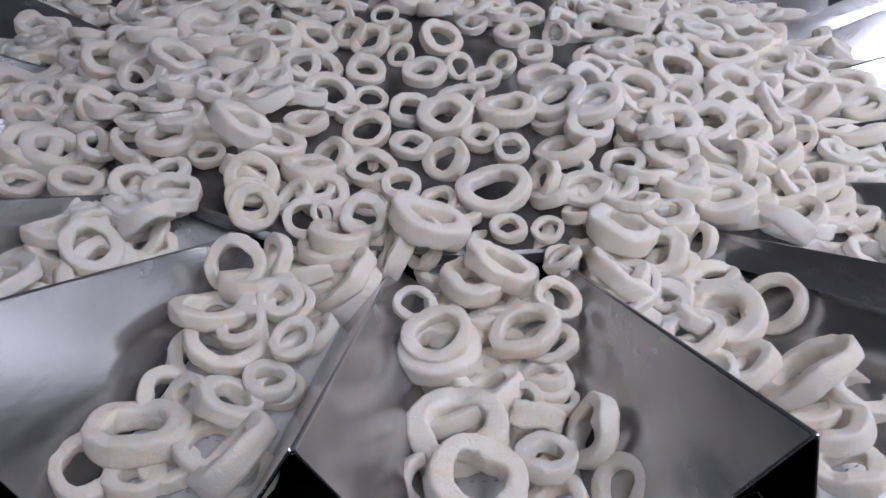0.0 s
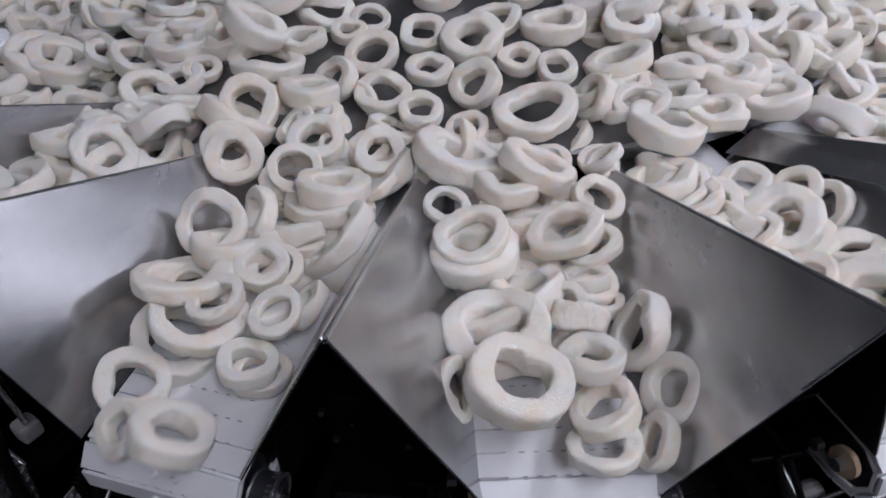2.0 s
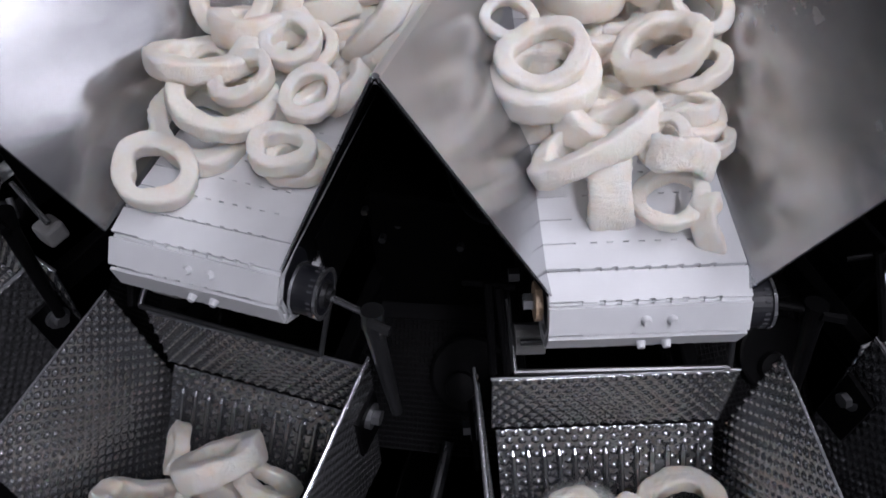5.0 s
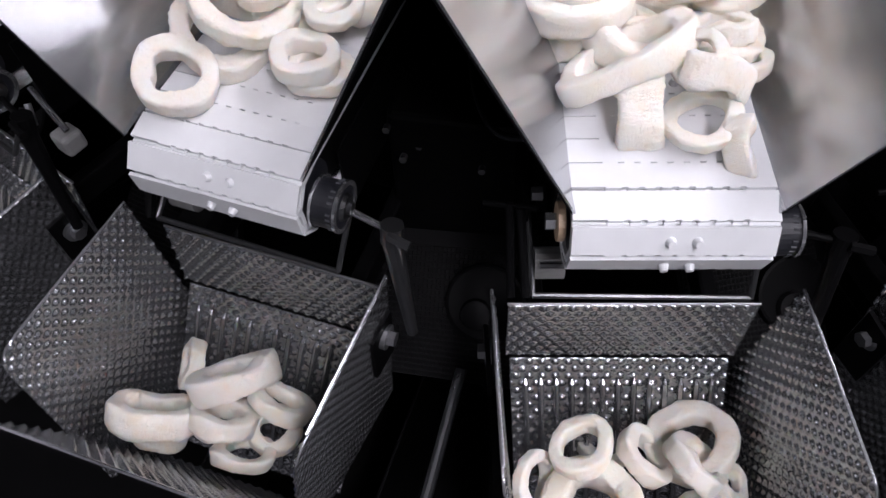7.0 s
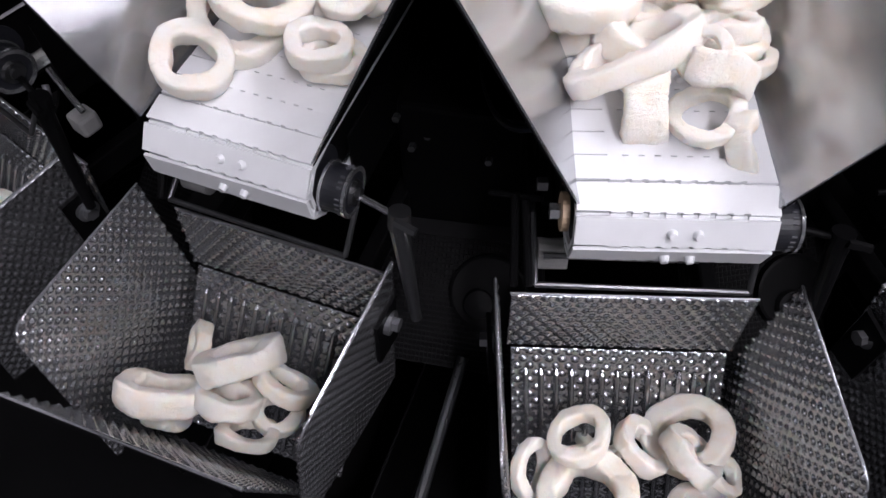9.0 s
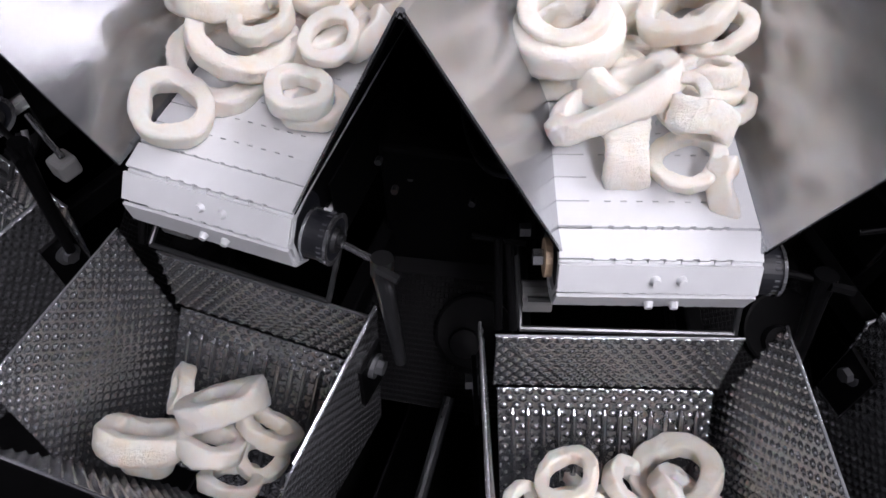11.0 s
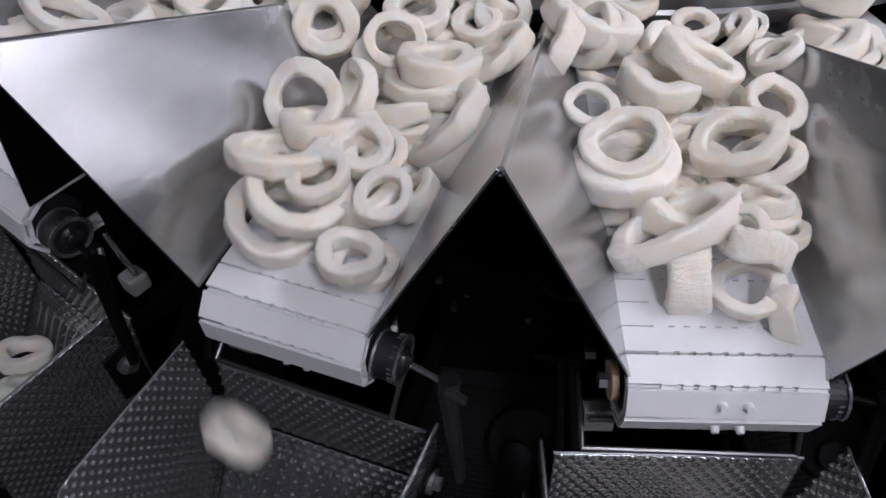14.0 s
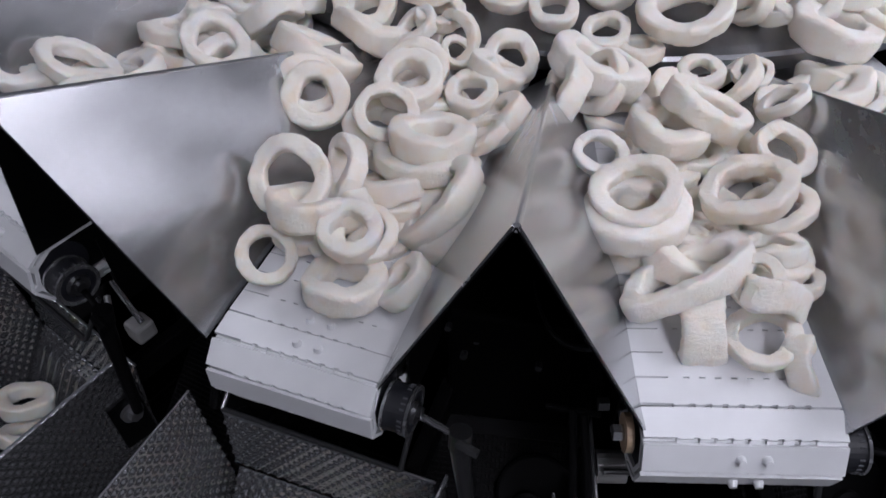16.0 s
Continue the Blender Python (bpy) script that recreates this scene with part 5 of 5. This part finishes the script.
dropped(FAR_RIGHT, (0.0477, 0.7231, 1.0020, 0.17, 0.07, 0.98, 0.0255, 0, 104), "fallen into a pool hopper", 0.95, 2.0, 0.12, (-0.015, 0.85, 0.74, 0.1, 0.4, 0.9))
carried(FAR_RIGHT, (0.0387, 0.5635, 0.9980, -0.20, 0.35, 0.92, 0.0252, 1, 80), "heaped on a belt feeder", NEXT_HOPS)
carried(FAR_RIGHT, (-0.0527, 0.5502, 1.0120, 0.51, 0.05, 0.86, 0.0360, 4, 344), "heaped on a belt feeder", NEXT_HOPS)
carried(FAR_RIGHT, (0.0923, 0.6950, 0.9960, -0.28, 0.35, 0.90, 0.0253, 0, 296), "heaped on a belt feeder", NEXT_HOPS)
dropped(FAR_RIGHT, (-0.0092, 0.7693, 0.9980, -0.15, 0.45, 0.88, 0.0261, 0, 68), "fallen into a pool hopper", 0.95, 2.0, 0.12, (-0.029, 0.85, 0.74, 0.1, 0.4, 0.9))
dropped(FAR_RIGHT, (0.0102, 0.7101, 0.9900, -0.14, 0.45, 0.88, 0.0278, 8, 39), "fallen into a pool hopper", 0.95, 2.0, 0.12, (-0.013, 0.85, 0.74, 0.1, 0.4, 0.9))
carried(FAR_RIGHT, (-0.0467, 0.4832, 1.0080, -0.35, 0.24, 0.91, 0.0240, 0, 167), "heaped on a belt feeder", NEXT_HOPS)
carried(FAR_RIGHT, (-0.0408, 0.4958, 1.0020, -0.15, 0.06, 0.99, 0.0208, 7, 239), "heaped on a belt feeder", NEXT_HOPS)
still(NEXT_RIGHT, (0.0588, 0.5804, 1.0020, -0.12, 0.30, 0.95, 0.0266, 0, 102))
still(NEXT_RIGHT, (0.0497, 0.6050, 1.0020, -0.36, 0.30, 0.88, 0.0187, 1, 208))
still(NEXT_RIGHT, (0.0188, 0.5870, 0.9980, -0.28, 0.20, 0.94, 0.0243, 8, 184))
still(NEXT_RIGHT, (0.0444, 0.6198, 0.9920, -0.24, 0.26, 0.94, 0.0224, 6, 207))
still(NEXT_RIGHT, (0.0599, 0.5518, 1.0040, -0.19, 0.39, 0.90, 0.0294, 3, 309))
still(NEXT_RIGHT, (0.1563, 0.5618, 1.0020, 0.14, 0.41, 0.90, 0.0349, 1, 48))
still(NEXT_RIGHT, (0.1293, 0.5298, 1.0020, 0.06, 0.37, 0.93, 0.0275, 0, 165))
still(FAR_LEFT, (-0.0552, 0.5538, 1.0020, 0.35, -0.22, 0.91, 0.0198, 0, 322))
still(FAR_LEFT, (-0.0721, 0.6090, 1.0000, -0.05, -0.12, 0.99, 0.0289, 7, 291))
still(FAR_LEFT, (-0.0365, 0.5853, 1.0040, -0.22, -0.17, 0.96, 0.0360, 3, 258))
still(FAR_LEFT, (-0.0062, 0.5431, 1.0020, 0.03, 0.06, 1.00, 0.0235, 6, 132))
still(FAR_LEFT, (0.0330, 0.5626, 1.0000, 0.19, 0.09, 0.98, 0.0267, 4, 59))
still(FAR_LEFT, (-0.0145, 0.6181, 1.0040, 0.05, 0.43, 0.90, 0.0314, 1, 207))
still(FAR_LEFT, (-0.0269, 0.6485, 1.0020, 0.30, 0.06, 0.95, 0.0206, 1, 168))
still(FAR_LEFT, (-0.0837, 0.6303, 0.9980, 0.52, -0.12, 0.85, 0.0209, 6, 221))
still(FAR_LEFT, (0.0205, 0.6178, 0.9940, -0.14, 0.46, 0.88, 0.0305, 1, 207))
still(FAR_LEFT, (-0.0148, 0.5685, 0.9900, -0.00, 0.10, 0.99, 0.0225, 3, 94))
still(FAR_LEFT, (-0.0163, 0.6324, 0.9900, 0.11, 0.24, 0.97, 0.0240, 0, 174))
still(FAR_LEFT, (-0.0343, 0.6577, 0.9920, 0.02, 0.31, 0.95, 0.0219, 4, 240))


def filler(deg, n, seed, hops, r0, r1):
    """Rings deep in a heap, under those on top."""
    rnd = random.Random(seed)
    for i in range(n):
        pos = (rnd.uniform(-0.042, 0.042), r0 + (r1 - r0) * (i + rnd.random()) / n, Z_BELT + rnd.uniform(0.008, 0.02), rnd.gauss(0, 0.3), rnd.gauss(0, 0.3), 1.0, rnd.uniform(0.02, 0.03), rnd.choice((0, 1, 3, 4, 7)), rnd.randrange(360))
        carried(deg, pos, "deep in a heap on a belt feeder", hops)


carried.done = (True, True)
filler(LEFT, 14, 3, LEFT_HOPS, 0.53, 0.72)
carried.done = (True,)
filler(RIGHT, 14, 5, RIGHT_HOPS, 0.53, 0.70)
filler(FAR_RIGHT, 10, 6, NEXT_HOPS, 0.55, 0.76)


def far_heap():
    """Rings that nobody can count: the disc's far side and the belts beyond."""
    rnd = random.Random(8)
    base = [RINGS[i] for i in (0, 1, 3, 4, 7, 8)]
    cache = []
    for me in base:
        co = np.empty(len(me.vertices) * 3)
        me.vertices.foreach_get("co", co)
        cache.append((co.reshape(-1, 3), np.array([p.vertices[:] for p in me.polygons])))
    vs, fs, n = [], [], 0
    spots = []
    for i in range(250):
        a = rnd.uniform(100, 260) if i < 120 else rnd.uniform(42, 318)
        r = 0.47 * rnd.random() ** 0.5
        if i >= 120:
            r = rnd.uniform(0.30, 0.475)
        p = sector(a) @ P(0, r, 0)
        spots.append((p.x, p.y, 1.030 - 0.018 * (r / 0.47) ** 1.3 + 0.009 + rnd.random() * 0.02, rnd.uniform(0.024, 0.04)))
    for k in range(20):
        mid = k * STEP + 9
        if mid in (9, 27, 351):
            continue
        for i in range({45: 8, 333: 14}.get(mid, 10 if 50 < mid < 120 else 22)):
            r = rnd.uniform(0.62, 0.77) if mid == 45 else rnd.uniform(0.50, 0.64 if 50 < mid < 120 else 0.76)
            p = sector(mid) @ P(rnd.uniform(-0.04, 0.04), r, 0)
            spots.append((p.x, p.y, Z_BELT + 0.010 + rnd.random() * 0.03, rnd.uniform(0.022, 0.036)))
    # a second layer where the rings lie piled up beside the middle
    for i in range(16):
        p = sector(45) @ P(rnd.uniform(-0.045, 0.045), rnd.uniform(0.49, 0.63), 0)
        spots.append((p.x, p.y, Z_BELT + 0.012 + rnd.random() * 0.03, rnd.uniform(0.022, 0.034)))
    for i in range(60):
        p = sector(-27) @ P(rnd.uniform(-0.075, 0.03), rnd.uniform(0.50, 0.72), 0)
        spots.append((p.x, p.y, Z_BELT + 0.018 + rnd.random() * 0.035, rnd.uniform(0.022, 0.032)))
    for i in range(260):
        a = rnd.uniform(-105, -26) if i < 150 else rnd.uniform(30, 105)
        r = rnd.uniform(0.24, 0.50)
        p = sector(a) @ P(0, r, 0)
        spots.append((p.x, p.y, 1.046 - 0.03 * max(0.0, r - 0.4) / 0.1 + rnd.random() * 0.014, rnd.uniform(0.022, 0.037)))
    kept = []
    for spot in spots:
        if all(math.hypot(spot[0] - o[0], spot[1] - o[1]) + 1.6 * abs(spot[2] - o[2]) > 0.62 * (spot[3] + o[3]) for o in kept):
            kept.append(spot)
    for x, y, z, R in kept:
        co, fa = cache[rnd.randrange(len(cache))]
        q = Vector((rnd.gauss(0, 0.3), rnd.gauss(0, 0.3), 1)).to_track_quat("Z", "Y").to_matrix() @ Matrix.Rotation(rnd.uniform(0, 6.3), 3, "Z")
        w = co @ np.array(q).T * R + np.array((x, y, z))
        vs.append(w)
        fs.append(fa + n)
        n += len(w)
    me = bpy.data.meshes.new("squid_ring_heap")
    unit = 0.028
    me.from_pydata((np.concatenate(vs) / unit).tolist(), [], np.concatenate(fs).tolist())
    me.materials.append(SQUID)
    me.shade_smooth()
    ob = tagged(new("squid_ring_heap", me), "heap of off-white raw squid rings", "squid rings", kind="stuff")
    ob.matrix_basis = Matrix.Diagonal((unit, unit, unit, 1))


far_heap()


def rim_rings():
    """Rings lying over the disc's rim before the outer troughs."""
    rnd = random.Random(77)
    for i in range(11):
        a, r = 19 + i * 2.3 + rnd.uniform(-0.8, 0.8), 0.47 + 0.035 * ((i * 7) % 3 - 1)
        still(a, (0.0, r, 1.022 + rnd.uniform(0, 0.008), rnd.uniform(-0.3, 0.3), rnd.uniform(-0.1, 0.5), 0.9, rnd.uniform(0.024, 0.033), rnd.randrange(10), rnd.randrange(360)))
    for i in range(8):
        still(25.8, (rnd.uniform(-0.045, 0.045), 0.53 + i * 0.02, 0.995 + rnd.uniform(0, 0.014), rnd.uniform(-0.4, 0.4), rnd.uniform(-0.2, 0.4), 0.9, rnd.uniform(0.024, 0.032), rnd.randrange(10), rnd.randrange(360)))


rim_rings()
for hs, hr, hz, hx, hy, hR, hk, hspin in ((-0.036, 0.850, 0.772, -0.1, 0.4, 0.024, 0, 20), (-0.022, 0.866, 0.752, -0.2, 0.5, 0.023, 1, 250)):
    ring(ring_pose(FAR_LEFT, hs, hr, hz, hx, hy, 0.9, hspin), hR, hk, "lying in a pool hopper")


RUNS = {19: ((0.95, 2.05, 0.073), (13.5, 14.5, 0.063)), 0: ((3.65, 4.35, 0.099),), 1: ((0.95, 2.0, 0.10),)}


def motions():
    for ob, rows in MOVES:
        clean = []
        for t, m in rows:
            if clean and t - clean[-1][0] < 0.03:
                continue
            clean.append((t, m))
        walk(ob, clean)
    for k, hops in RUNS.items():
        times = {0.0, 16.0}
        for a, b, d in hops:
            times |= {a + (b - a) * i / 8 for i in range(9)}
        for mod, u0 in BELTS[k]:
            walk(mod, [(t, module_pose(u0 + sum(d * glide(t, a, b) for a, b, d in hops))) for t in sorted(times)])
    door = HOPPERS[19]
    base = Matrix.Translation(Q(0, 0.787, 0.802))
    walk(door, [(t, base @ pose(0, 0, 0, a, 0, 0)) for t, a in ((0.0, 0), (12.4, 0), (12.55, 40), (12.7, 62), (12.9, 60), (13.1, 20), (13.2, 0), (16.0, 0))])


motions()
